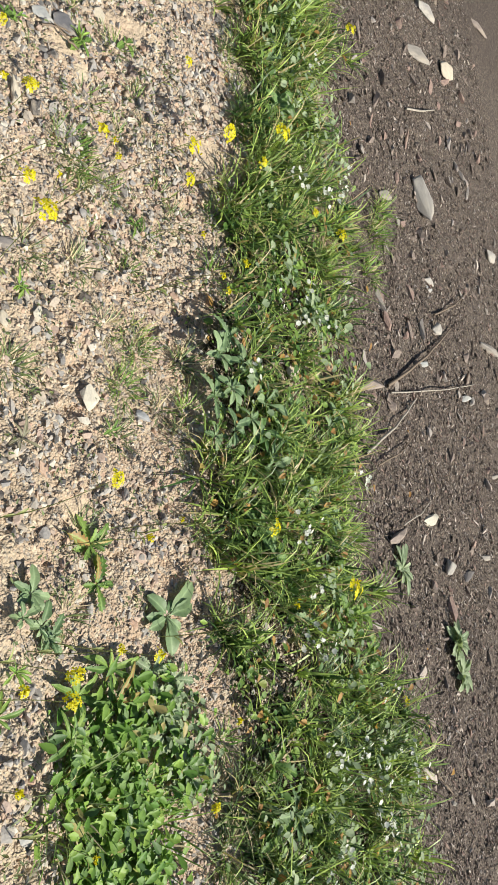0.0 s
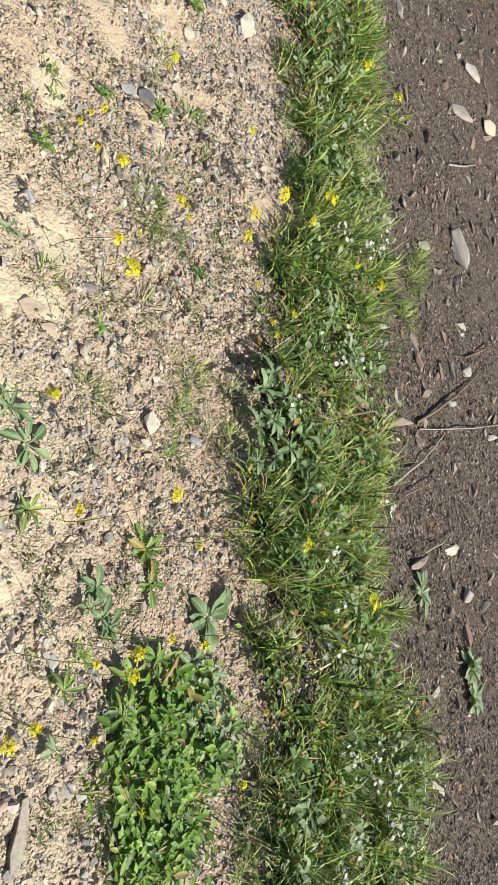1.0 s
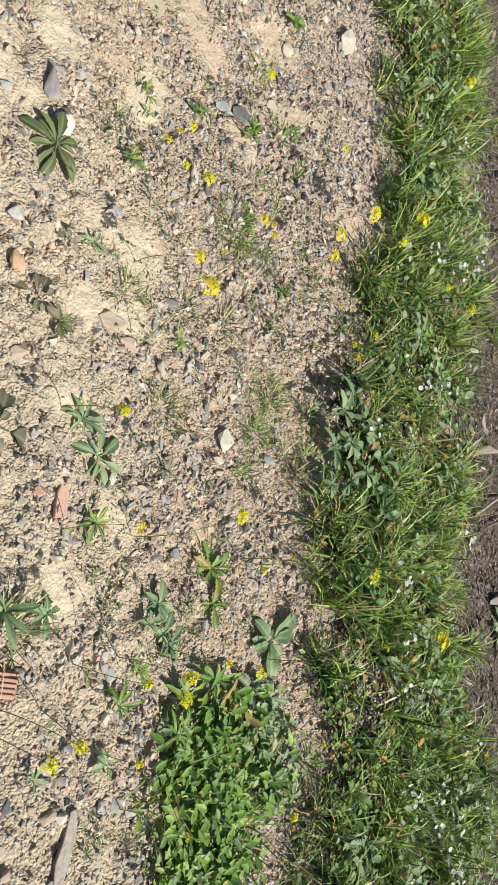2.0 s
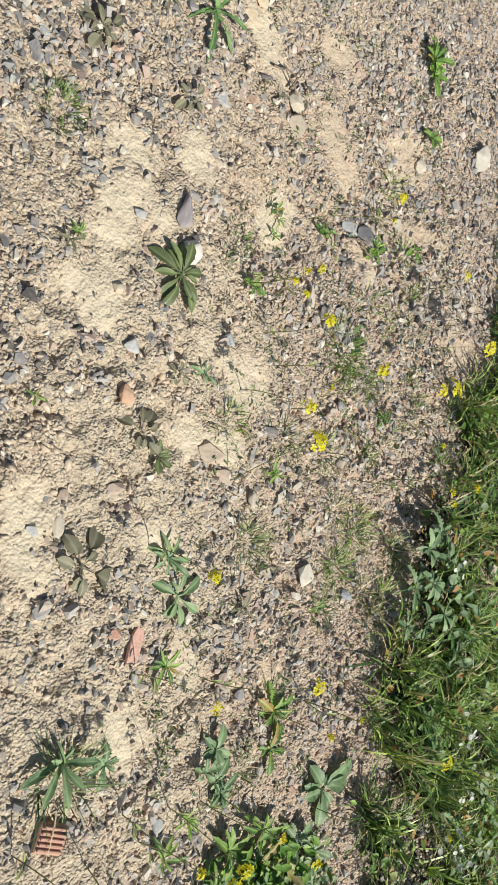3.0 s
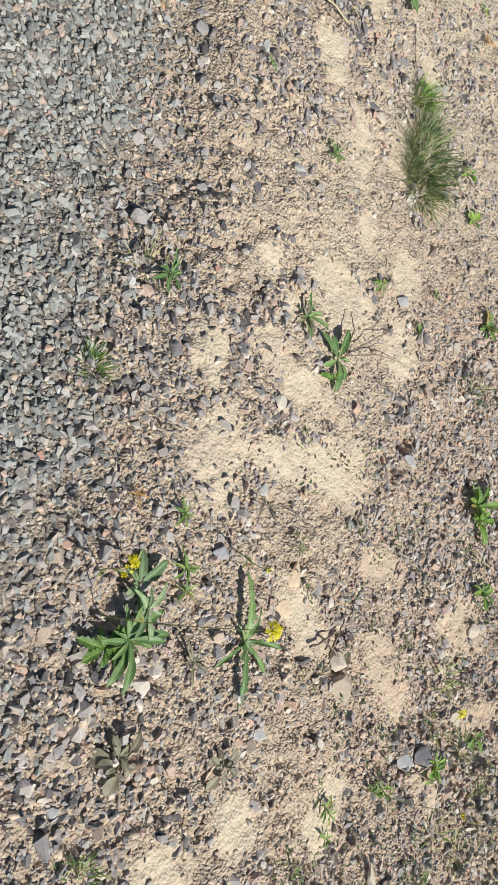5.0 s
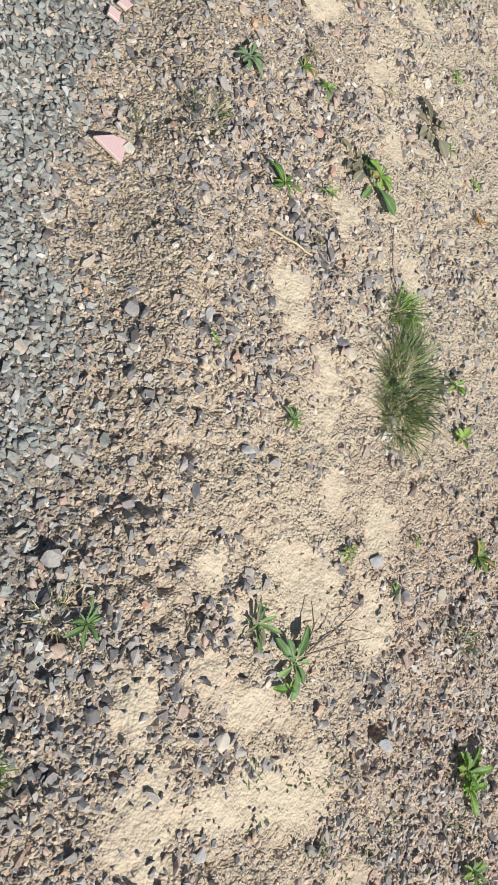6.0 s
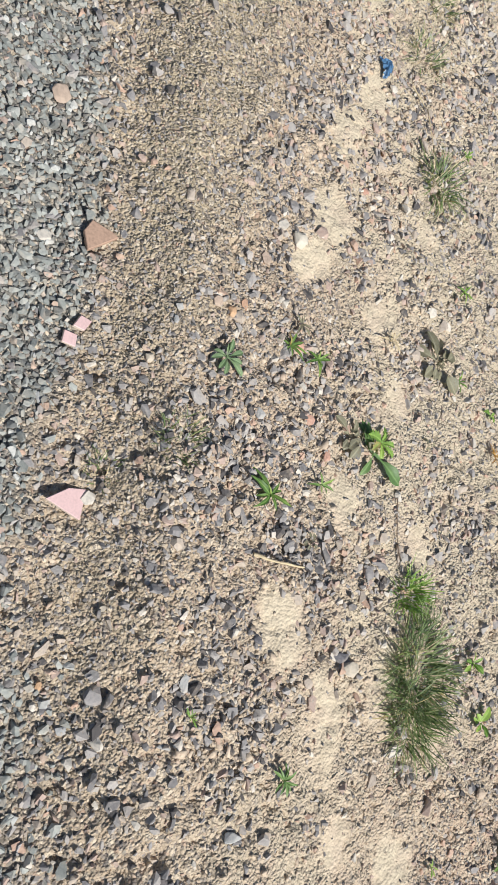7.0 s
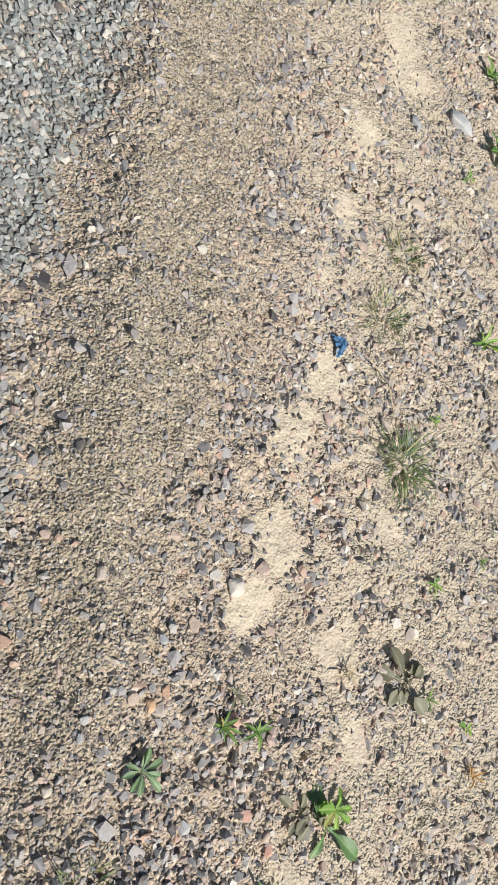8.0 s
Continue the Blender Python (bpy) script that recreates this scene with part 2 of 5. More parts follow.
    for r, weight in zip(relief, (-1.2, -0.9)):
        less = nt.nodes.new("ShaderNodeMath")
        less.operation = "MULTIPLY_ADD"
        less.inputs[1].default_value = weight
        nt.links.new(r, less.inputs[0])
        nt.links.new(total, less.inputs[2])
        total = less.outputs[0]
    relief_bump = bump(nt, s, total, 1.0, 0.006)
    nt.links.new(ramp(nt, attribute(nt, "sand"), ((0.1, (1, 1, 1)), (0.9, (0.5, 0.5, 0.5)))), relief_bump.inputs["Strength"])
    return m


def stone_material(name, stops, source="tone", rough=0.85, scale=140, specks=0.7):
    """Mineral stone: colour by a value of each stone, with grain and pale dust."""
    m, nt, s = nodes_of(name)
    if source == "tone":
        value = attribute(nt, "tone")
    else:
        value = nt.nodes.new("ShaderNodeObjectInfo").outputs["Random"]
    col = ramp(nt, value, stops, smooth=False)
    g1, g2 = grain(nt, scale, 5), grain(nt, scale * 0.25, 4)
    shade = ramp(nt, g1, ((0.3, (0.72, 0.72, 0.72)), (0.5, (1, 1, 1)), (0.7, (1.2, 1.18, 1.14))))
    col = blend(nt, specks, col, shade, "MULTIPLY")
    dust = ramp(nt, g2, ((0.48, (0, 0, 0)), (0.7, (0.42, 0.42, 0.42))))
    col = blend(nt, dust, col, (0.50, 0.41, 0.32))
    nt.links.new(col, s.inputs["Base Color"])
    s.inputs["Roughness"].default_value = rough
    s.inputs["Specular IOR Level"].default_value = 0.3
    bump(nt, s, g1, 0.45, 0.004)
    return m


def leaf_material(name, young, old, dry=None, back=0.35, rough=0.5, spot=0.0, single=True):
    """Leaf: colour varies from leaf to leaf and along it; light passes through."""
    m, nt, s = nodes_of(name)
    rnd = nt.nodes.new("ShaderNodeObjectInfo").outputs["Random"]
    tone = attribute(nt, "tone")
    both = nt.nodes.new("ShaderNodeMath")
    both.operation = "MULTIPLY_ADD"
    both.inputs[1].default_value = 1.0 if single else 0.0
    nt.links.new(rnd, both.inputs[0])
    nt.links.new(tone, both.inputs[2])
    fr = nt.nodes.new("ShaderNodeMath")
    fr.operation = "FRACT"
    nt.links.new(both.outputs[0], fr.inputs[0])
    stops = [(0.0, old), (0.55, tuple((a + b) / 2 for a, b in zip(young, old))), (0.88, young)]
    if dry:
        stops += [(0.93, young), (0.97, dry)]
    col = ramp(nt, fr.outputs[0], stops)
    g1 = grain(nt, 14, 5)
    col = blend(nt, 0.6, col, ramp(nt, g1, ((0.3, (0.7, 0.7, 0.65)), (0.55, (1, 1, 1)), (0.75, (1.25, 1.2, 1.1)))), "MULTIPLY")
    rib = nt.nodes.new("ShaderNodeMath")
    rib.operation = "POWER"
    rib.inputs[1].default_value = 5.0
    nt.links.new(attribute(nt, "rib"), rib.inputs[0])
    col = blend(nt, ramp(nt, rib.outputs[0], ((0.0, (0, 0, 0)), (1.0, (0.38, 0.38, 0.38)))), col, tuple(min(1, 2.0 * c + 0.05) for c in young))
    if spot:
        col = blend(nt, ramp(nt, grain(nt, 30, 3), ((0.55, (0, 0, 0)), (0.68, (spot, spot, spot)))), col, (0.25, 0.14, 0.06))
    nt.links.new(col, s.inputs["Base Color"])
    s.inputs["Roughness"].default_value = rough
    s.inputs["Specular IOR Level"].default_value = 0.4
    bump(nt, s, g1, 0.25, 0.002)
    tr = nt.nodes.new("ShaderNodeBsdfTranslucent")
    nt.links.new(blend(nt, 1.0, col, (1.0, 1.0, 0.55), "MULTIPLY"), tr.inputs[0])
    mix = nt.nodes.new("ShaderNodeMixShader")
    mix.inputs[0].default_value = back
    nt.links.new(s.outputs[0], mix.inputs[1])
    nt.links.new(tr.outputs[0], mix.inputs[2])
    nt.links.new(mix.outputs[0], nt.nodes["Material Output"].inputs[0])
    return m


def plain_material(name, colour, rough=0.7, scale=120.0, vary=0.35, depth=0.002):
    m, nt, s = nodes_of(name)
    g1 = grain(nt, scale, 5)
    lo, hi = tuple(c * (1 - vary) for c in colour), tuple(min(1, c * (1 + vary * 0.6)) for c in colour)
    nt.links.new(ramp(nt, g1, ((0.3, lo), (0.5, colour), (0.72, hi))), s.inputs["Base Color"])
    s.inputs["Roughness"].default_value = rough
    bump(nt, s, g1, 0.4, depth)
    return m


GRAIN_STOPS = ((0.0, (0.20, 0.178, 0.168)), (0.18, (0.36, 0.315, 0.28)), (0.42, (0.53, 0.435, 0.335)), (0.66, (0.70, 0.595, 0.465)), (0.9, (0.48, 0.34, 0.26)))
SOIL = soil_material()
GREY_STOPS = ((0.0, (0.193, 0.198, 0.193)), (0.15, (0.257, 0.268, 0.257)), (0.40, (0.326, 0.337, 0.321)), (0.68, (0.385, 0.392, 0.369)), (0.86, (0.428, 0.391, 0.342)), (0.93, (0.514, 0.508, 0.487)), (0.985, (0.514, 0.385, 0.310)))
MIXED_STOPS = ((0.0, (0.10, 0.091, 0.092)), (0.12, (0.20, 0.189, 0.192)), (0.30, (0.30, 0.282, 0.282)), (0.50, (0.41, 0.378, 0.362)), (0.66, (0.47, 0.395, 0.335)), (0.78, (0.46, 0.345, 0.295)), (0.88, (0.62, 0.565, 0.50)), (0.96, (0.52, 0.355, 0.275)))
DARK_STOPS = ((0.0, (0.07, 0.053, 0.047)), (0.15, (0.12, 0.092, 0.081)), (0.42, (0.18, 0.138, 0.122)), (0.64, (0.27, 0.213, 0.19)), (0.78, (0.30, 0.205, 0.18)), (0.86, (0.38, 0.335, 0.318)), (0.93, (0.52, 0.44, 0.40)))
CHIP = stone_material("crushed_stone", GREY_STOPS)
PEBBLE = stone_material("mixed_pebbles", MIXED_STOPS)
CLOD = stone_material("soil_clods", ((0.0, (0.50, 0.395, 0.305)), (0.25, (0.59, 0.47, 0.36)), (0.55, (0.66, 0.535, 0.415)), (0.85, (0.58, 0.445, 0.345))))
GRIT = stone_material("brown_grit", ((0.0, (0.181, 0.158, 0.136)), (0.2, (0.328, 0.282, 0.232)), (0.45, (0.441, 0.379, 0.305)), (0.7, (0.554, 0.480, 0.384)), (0.9, (0.384, 0.362, 0.345))))
DARK_CHIP = stone_material("dark_gravel", DARK_STOPS)
BIG_STONE = stone_material("loose_stone", MIXED_STOPS, source="object", scale=6)
PALE = stone_material("pale_limestone", ((0.0, (0.54, 0.47, 0.385)), (0.5, (0.60, 0.545, 0.465)), (0.8, (0.55, 0.455, 0.355))), "object", scale=6)
CREAM = stone_material("cream_slab", ((0.0, (0.62, 0.485, 0.34)),), "object", scale=6)
GREY = stone_material("grey_stone", ((0.0, (0.38, 0.38, 0.385)), (0.4, (0.46, 0.45, 0.44)), (0.75, (0.33, 0.335, 0.36))), "object", scale=6)
CHALK = stone_material("white_limestone", ((0.0, (0.74, 0.68, 0.59)),), "object", scale=6)
MAUVE = stone_material("mauve_slab", ((0.0, (0.30, 0.265, 0.27)),), "object", scale=6)
SLATE_AND_SHADE = stone_material("dark_slate_and_shade", ((0.0, (0.15, 0.145, 0.16)), (0.5, (0.19, 0.17, 0.17))), "object", scale=6)
ORANGE = stone_material("orange_stone", ((0.0, (0.60, 0.38, 0.23)), (0.5, (0.56, 0.35, 0.24))), "object", scale=6)
TAN = stone_material("tan_stone", ((0.0, (0.52, 0.41, 0.32)), (0.5, (0.47, 0.36, 0.29))), "object", scale=6)
BRICK = stone_material("fired_clay", ((0.0, (0.55, 0.325, 0.25)), (0.5, (0.50, 0.29, 0.22))), "object", scale=6)
TRACK_STONE = stone_material("weathered_stone", ((0.0, (0.33, 0.295, 0.27)), (0.35, (0.29, 0.235, 0.212)), (0.62, (0.42, 0.385, 0.36))), "object", scale=6)
PINK = plain_material("pink_glazed_tile", (0.72, 0.50, 0.49), 0.45, 200, 0.12, 0.0006)
TILE_BODY = plain_material("tile_biscuit", (0.62, 0.50, 0.42), 0.9, 200, 0.2)
CLAY = plain_material("pinkish_clay", (0.62, 0.375, 0.30), 0.9, 150, 0.25)
TERRACOTTA = plain_material("terracotta", (0.44, 0.29, 0.215), 0.85, 150, 0.25)
BLUE = plain_material("blue_plastic", (0.09, 0.20, 0.36), 0.38, 80, 0.55)
BARK = plain_material("weathered_wood", (0.22, 0.165, 0.125), 0.9, 90, 0.4, 0.004)
GREYWOOD = plain_material("bleached_wood", (0.40, 0.35, 0.30), 0.9, 90, 0.35, 0.003)
STRAW = plain_material("dry_straw", (0.58, 0.47, 0.30), 0.8, 140, 0.25)
# bright end coloured like sunlit tips, dark end deepened for shade among blades
GRASS = leaf_material("grass_blade", (0.48, 0.62, 0.16), (0.045, 0.105, 0.028), (0.55, 0.45, 0.25), 0.20, 0.42, single=False)
FRESH = leaf_material("fresh_leaf", (0.34, 0.50, 0.11), (0.12, 0.26, 0.05), (0.50, 0.42, 0.18), 0.3, 0.5)
TUFT = leaf_material("wiry_grass", (0.31, 0.39, 0.17), (0.075, 0.125, 0.05), (0.46, 0.39, 0.20), 0.3, 0.5)
WEED = leaf_material("weed_leaf", (0.27, 0.40, 0.10), (0.075, 0.165, 0.04), (0.40, 0.24, 0.09), 0.28, 0.5)
BROAD = leaf_material("broad_leaf", (0.21, 0.32, 0.115), (0.085, 0.17, 0.06), None, 0.16, 0.48)
BLUISH = leaf_material("bluish_leaf", (0.29, 0.39, 0.21), (0.11, 0.19, 0.09), None, 0.22, 0.5)
OLIVE = leaf_material("olive_leaf", (0.21, 0.27, 0.115), (0.10, 0.13, 0.06), None, 0.22, 0.5, 0.5)
DULL = leaf_material("dull_leaf", (0.29, 0.275, 0.19), (0.165, 0.16, 0.115), None, 0.2, 0.55, 0.6)
GREYLEAF = leaf_material("downy_leaf", (0.44, 0.52, 0.34), (0.22, 0.30, 0.18), None, 0.28, 0.75)
STEM = leaf_material("green_stem", (0.30, 0.34, 0.12), (0.20, 0.22, 0.08), None, 0.1, 0.5)
YELLOW = leaf_material("yellow_petal", (0.84, 0.76, 0.03), (0.74, 0.66, 0.02), None, 0.35, 0.5)
WHITE = leaf_material("white_petal", (0.82, 0.82, 0.80), (0.72, 0.73, 0.70), None, 0.3, 0.5)
RUST = leaf_material("withered_leaf", (0.56, 0.32, 0.10), (0.34, 0.18, 0.07), None, 0.3, 0.6)

# ---------------------------------------------------------------- mesh helpers
def mesh_of(name, verts, faces, material, smooth=False, tone=None):
    """One mesh from arrays; faces all of one size."""
    me = bpy.data.meshes.new(name)
    verts, faces = np.asarray(verts, np.float32), np.asarray(faces, np.int32)
    me.vertices.add(len(verts))
    me.vertices.foreach_set("co", verts.ravel())
    k = faces.shape[1]
    me.loops.add(faces.size)
    me.loops.foreach_set("vertex_index", faces.ravel())
    me.polygons.add(len(faces))
    me.polygons.foreach_set("loop_start", np.arange(0, faces.size, k, dtype=np.int32))
    me.polygons.foreach_set("loop_total", np.full(len(faces), k, np.int32))
    me.polygons.foreach_set("use_smooth", np.full(len(faces), smooth))
    if tone is not None:
        me.attributes.new("tone", "FLOAT", "POINT").data.foreach_set("value", np.asarray(tone, np.float32))
    me.materials.append(material)
    me.update()
    me.validate()
    return me


def part(name, mesh, parent=None, label="", m=None):
    ob = new(name, mesh)
    if parent is not None:
        ob.parent = parent
    if m is not None:
        ob.matrix_basis = m
    return tagged(ob, label)


def thing(name, x, y, label, category, group="", sink=0.0, turn=0.0, mesh=None):
    ob = new(name, mesh)
    ob.matrix_basis = pose(x, y, lie(x, y) - sink, 0, 0, turn)
    return tagged(ob, label, category, group)


rng = np.random.default_rng(7)

# ---------------------------------------------------------------- ground: one sheet to the horizon
def axis_steps(lo, hi, fine, mid=None, coarse=None):
    inner = np.arange(lo, hi + 1e-6, fine)
    if mid:
        inner = np.concatenate([np.arange(lo, mid, fine), np.arange(mid, hi + 1e-6, coarse)])
    out = np.cumsum(fine * 1.28 ** np.arange(1, 36))
    out = out[out < 900]
    return np.concatenate([lo - out[::-1], inner, hi + out])


def build_ground():
    xs, ys = axis_steps(0.0, 6.0, 0.0072, 1.95, 0.05), axis_steps(-1.25, 6.3, 0.0072)
    gx, gy = np.meshgrid(xs, ys)
    x, y = gx.ravel(), gy.ravel()
    n, w = len(ys), len(xs)
    i = np.arange(n * w).reshape(n, w)
    faces = np.stack([i[:-1, :-1], i[:-1, 1:], i[1:, 1:], i[1:, :-1]], -1).reshape(-1, 4)
    me = mesh_of("ground", np.stack([x, y, height(x, y)], 1), faces, SOIL, True)
    for name, f in (("sand", sand), ("pale", pale), ("grit", grit), ("track", track), ("verge", verge), ("chip", chippings), ("pink", pink)):
        me.attributes.new(name, "FLOAT", "POINT").data.foreach_set("value", (f(x, y) ** (2.5 if name == "verge" else 1)).astype(np.float32))
    ob = new("ground", me)
    tagged(ob, "dry sandy soil with pebbles beside a dark dirt track", "ground", kind="structure")


build_ground()

# ---------------------------------------------------------------- gravel
def chunk(points, seed, flat=0.7):
    """An angular stone: the hull of a few points on a squashed ball, 1 across."""
    r = np.random.default_rng(seed)
    bm = bmesh.new()
    for p in r.normal(size=(points, 3)):
        p = p / np.linalg.norm(p) * r.uniform(0.85, 1.0) * 0.5
        bm.verts.new((p[0], p[1] * r.uniform(0.8, 1.0), p[2] * flat))
    hull = bmesh.ops.convex_hull(bm, input=bm.verts)
    bmesh.ops.delete(bm, geom=[v for v in bm.verts if not v.link_faces], context="VERTS")
    bmesh.ops.triangulate(bm, faces=bm.faces)
    bm.verts.index_update()
    out = np.array([v.co[:] for v in bm.verts]), np.array([[v.index for v in f.verts] for f in bm.faces])
    bm.free()
    return out


CHUNKS = [chunk(11, s, 0.62) for s in range(14)]
SMALL = [chunk(9, 30 + s, 0.78) for s in range(14)]
ROUND = [chunk(12, 130 + s, 0.76) for s in range(16)]
CRUMBS = [chunk(6, 50 + s, 0.75) for s in range(8)]


def scatter(name, x, y, size, tone, shapes, material, label, category="gravel", sink=0.18, tilt=0.5, grainwise=None, smooth=False):
    """Many stones in one mesh."""
    kind = rng.integers(0, len(shapes), len(x))
    z = height(x, y)
    allv, allf, allt, base = [], [], [], 0
    for k, (sv, sf) in enumerate(shapes):
        j = np.nonzero(kind == k)[0]
        if not len(j):
            continue
        a, b, c = rng.uniform(0, 2 * np.pi, len(j)), rng.normal(0, tilt, len(j)), rng.normal(0, tilt, len(j))
        st = np.stack([rng.uniform(0.9, 1.35, len(j)), rng.uniform(0.75, 1.05, len(j)), rng.uniform(0.65, 1.0, len(j))], 1) * size[j, None]
        if grainwise is not None:
            a = np.pi / 2 + rng.normal(0, grainwise, len(j))
            st = st * np.stack([rng.uniform(0.8, 2.0, len(j)), rng.uniform(0.5, 1.0, len(j)), rng.uniform(0.45, 1.0, len(j))], 1)
        v = sv[None] * st[:, None, :]
        cb, sb = np.cos(b)[:, None], np.sin(b)[:, None]
        v = np.stack([v[..., 0], v[..., 1] * cb - v[..., 2] * sb, v[..., 1] * sb + v[..., 2] * cb], -1)
        cc, sc = np.cos(c)[:, None], np.sin(c)[:, None]
        v = np.stack([v[..., 0] * cc + v[..., 2] * sc, v[..., 1], -v[..., 0] * sc + v[..., 2] * cc], -1)
        ca, sa = np.cos(a)[:, None], np.sin(a)[:, None]
        v = np.stack([v[..., 0] * ca - v[..., 1] * sa, v[..., 0] * sa + v[..., 1] * ca, v[..., 2]], -1)
        v += np.stack([x[j], y[j], z[j] + size[j] * sink], 1)[:, None, :]
        allv.append(v.reshape(-1, 3))
        allf.append((sf[None] + (np.arange(len(j)) * len(sv))[:, None, None]).reshape(-1, 3) + base)
        allt.append(np.repeat(tone[j], len(sv)))
        base += v.shape[0] * v.shape[1]
    me = mesh_of(name, np.concatenate(allv), np.concatenate(allf), material, smooth, np.concatenate(allt))
    return tagged(new(name, me), label, category, kind="stuff")


def candidates(n, x0, x1, y0, y1):
    return rng.uniform(x0, x1, n), rng.uniform(y0, y1, n)


# spots taken by broken tile, brick and litter
CLEAR = ((0.483, 3.447, 0.045), (0.463, 3.813, 0.022), (0.444, 3.775, 0.020), (0.482, 4.007, 0.036), (0.870, 0.187, 0.034), (0.733, -0.192, 0.045), (1.259, 4.814, 0.030), (0.951, 1.805, 0.050), (0.807, 1.173, 0.050))


def in_reach(x, y):
    """The stretch of ground along the way, slanting outwards."""
    free = np.ones(len(x), bool)
    for cx, cy, r in CLEAR:
        free &= (x - cx) ** 2 + (y - cy) ** 2 > r * r
    return free & (x > np.interp(y, (-1.3, 0.0, 1.5, 3, 5.5, 6.5), (0.5, 0.2, -0.1, 0.1, 0.2, 0.3))) & (x < 2.4)


# grey crushed stone
def packed(step_m, dens, x0, x1, y0, y1, jitter=0.42):
    """A jittered lattice, thinned by a density: stones lie side by side."""
    gx, gy = np.meshgrid(np.arange(x0, x1, step_m), np.arange(y0, y1, step_m * 0.92))
    gx = gx + (np.arange(gx.shape[0]) % 2)[:, None] * step_m * 0.5
    x, y = gx.ravel(), gy.ravel()
    x, y = x + rng.uniform(-jitter, jitter, len(x)) * step_m, y + rng.uniform(-jitter, jitter, len(x)) * step_m
    k = (rng.uniform(size=len(x)) < dens(x, y)) & in_reach(x, y)
    return x[k], y[k]


def chip_density(x, y):
    fresh = step(3.3, 4.0, y) * 0.55 + 0.45
    return chippings(x, y) * (fresh + (1 - fresh) * step(0.38, 0.58, fbm(x, y, 6, 81)))


def stony(x, y):
    """How much of the crust is stone rather than soil."""
    left = 1 - step(0.50, 0.95, x + 0.5 * (fbm(x, y, 3.0, 93) - 0.5) - 0.10 * np.clip(y - 3, 0, 3)) * (1 - 0.35 * step(2.6, 3.6, y))
    left = left * step(0.8, 1.6, y)
    right = 0.42 * step(1.05, 1.3, x) * (1 - step(2.2, 2.9, y)) + 0.35 * step(1.35, 1.55, x) * step(0.5, 0.9, y) * (1 - step(2.7, 3.3, y))
    return np.clip(0.07 - 0.04 * step(2.4, 3.0, y) + 0.85 * left + right + (0.85 - 0.25 * step(0.85, 1.1, x) * step(1.9, 2.4, y)) * step(0.49, 0.60, 0.6 * fbm(x, y, 11.0, 91) + 0.4 * fbm(x, y, 3.5, 97)), 0, 1)


def pebble_density(x, y):
    return stony(x, y) * (0.72 + 0.28 * step(0.9, 1.6, y)) * (1 - 0.92 * sand(x, y)) * (1 - 0.5 * grit(x, y)) * (1 - 0.75 * chippings(x, y)) * (1 - 0.7 * verge(x, y))


def stone_tones(x, y):
    """A colour value for each stone: more tan and reddish ones among the sandy soil, more grey ones by the chippings."""
    warm = np.maximum(0.70 * step(0.65, 1.0, x) * (1 - step(1.6, 2.6, y)), 0.5 * step(0.85, 1.2, x))
    drift = 1.2 * (fbm(x, y, 8.0, 171, 2) - 0.5)
    grey = np.where(rng.uniform(size=len(x)) < 0.7, rng.uniform(0.0, 0.62, len(x)), rng.uniform(0.5, 1.0, len(x)))
    return np.where(rng.uniform(size=len(x)) < np.clip(warm + drift, 0.05, 0.95), rng.uniform(0.48, 1.0, len(x)), grey)


def clod_density(x, y):
    return 0.5 * step(0.45, 0.62, fbm(x, y, 9.0, 95)) * (1 - 0.45 * stony(x, y)) * (1 - 0.8 * sand(x, y)) * (1 - 0.9 * chippings(x, y)) * (1 - 0.8 * verge(x, y)) * (1 - 0.5 * grit(x, y))


x, y = packed(0.0135, chip_density, -0.15, 0.95, 0.3, 6.6)
scatter("crushed_stone", x, y, np.clip(rng.lognormal(-3.98, 0.24, len(x)), 0.011, 0.034), rng.uniform(size=len(x)), CHUNKS, CHIP, "grey angular crushed stone spread over the way", sink=0.12, tilt=0.20)
x, y = packed(0.0235, lambda x, y: 0.55 * pebble_density(x, y) ** 1.5, -0.1, 2.3, -1.25, 6.5)
scatter("larger_pebbles", x, y, np.clip(rng.lognormal(-3.72, 0.30, len(x)) * (1 - 0.3 * grit(x, y)), 0.014, 0.05), stone_tones(x, y), ROUND, PEBBLE, "mixed grey, mauve and tan stones sunk in sandy soil", sink=0.02, tilt=0.25)
x, y = packed(0.0132, pebble_density, -0.1, 2.3, -1.25, 6.5)
scatter("pebbles", x, y, np.clip(rng.lognormal(-4.36, 0.36, len(x)) * (0.8 + 0.3 * coarse(x, y)) * (1 - 0.35 * grit(x, y)), 0.007, 0.036), stone_tones(x, y), SMALL, PEBBLE, "mixed grey, tan and reddish pebbles in sandy soil", sink=0.07, tilt=0.3)
x, y = packed(0.0138, clod_density, 0.0, 2.15, -1.25, 6.4)
scatter("soil_crumbs", x, y, np.clip(rng.lognormal(-4.35, 0.34, len(x)) * (0.55 + 0.55 * coarse(x, y)), 0.006, 0.03), rng.uniform(size=len(x)), SMALL, CLOD, "crumbs and clods of dry sandy soil", "soil crumbs", sink=-0.04, tilt=0.3, smooth=True)
x, y = packed(0.0092, lambda x, y: (0.025 + 0.035 * step(1.0, 2.4, y) + 0.80 * grit(x, y)) * (1 - 0.6 * sand(x, y)) * (1 - verge(x, y)), -0.1, 1.9, -1.2, 6.5)
scatter("grit", x, y, rng.uniform(0.005, 0.012, len(x)), rng.uniform(size=len(x)), CRUMBS, GRIT, "fine brown and grey grit pressed into soil", sink=0.12)
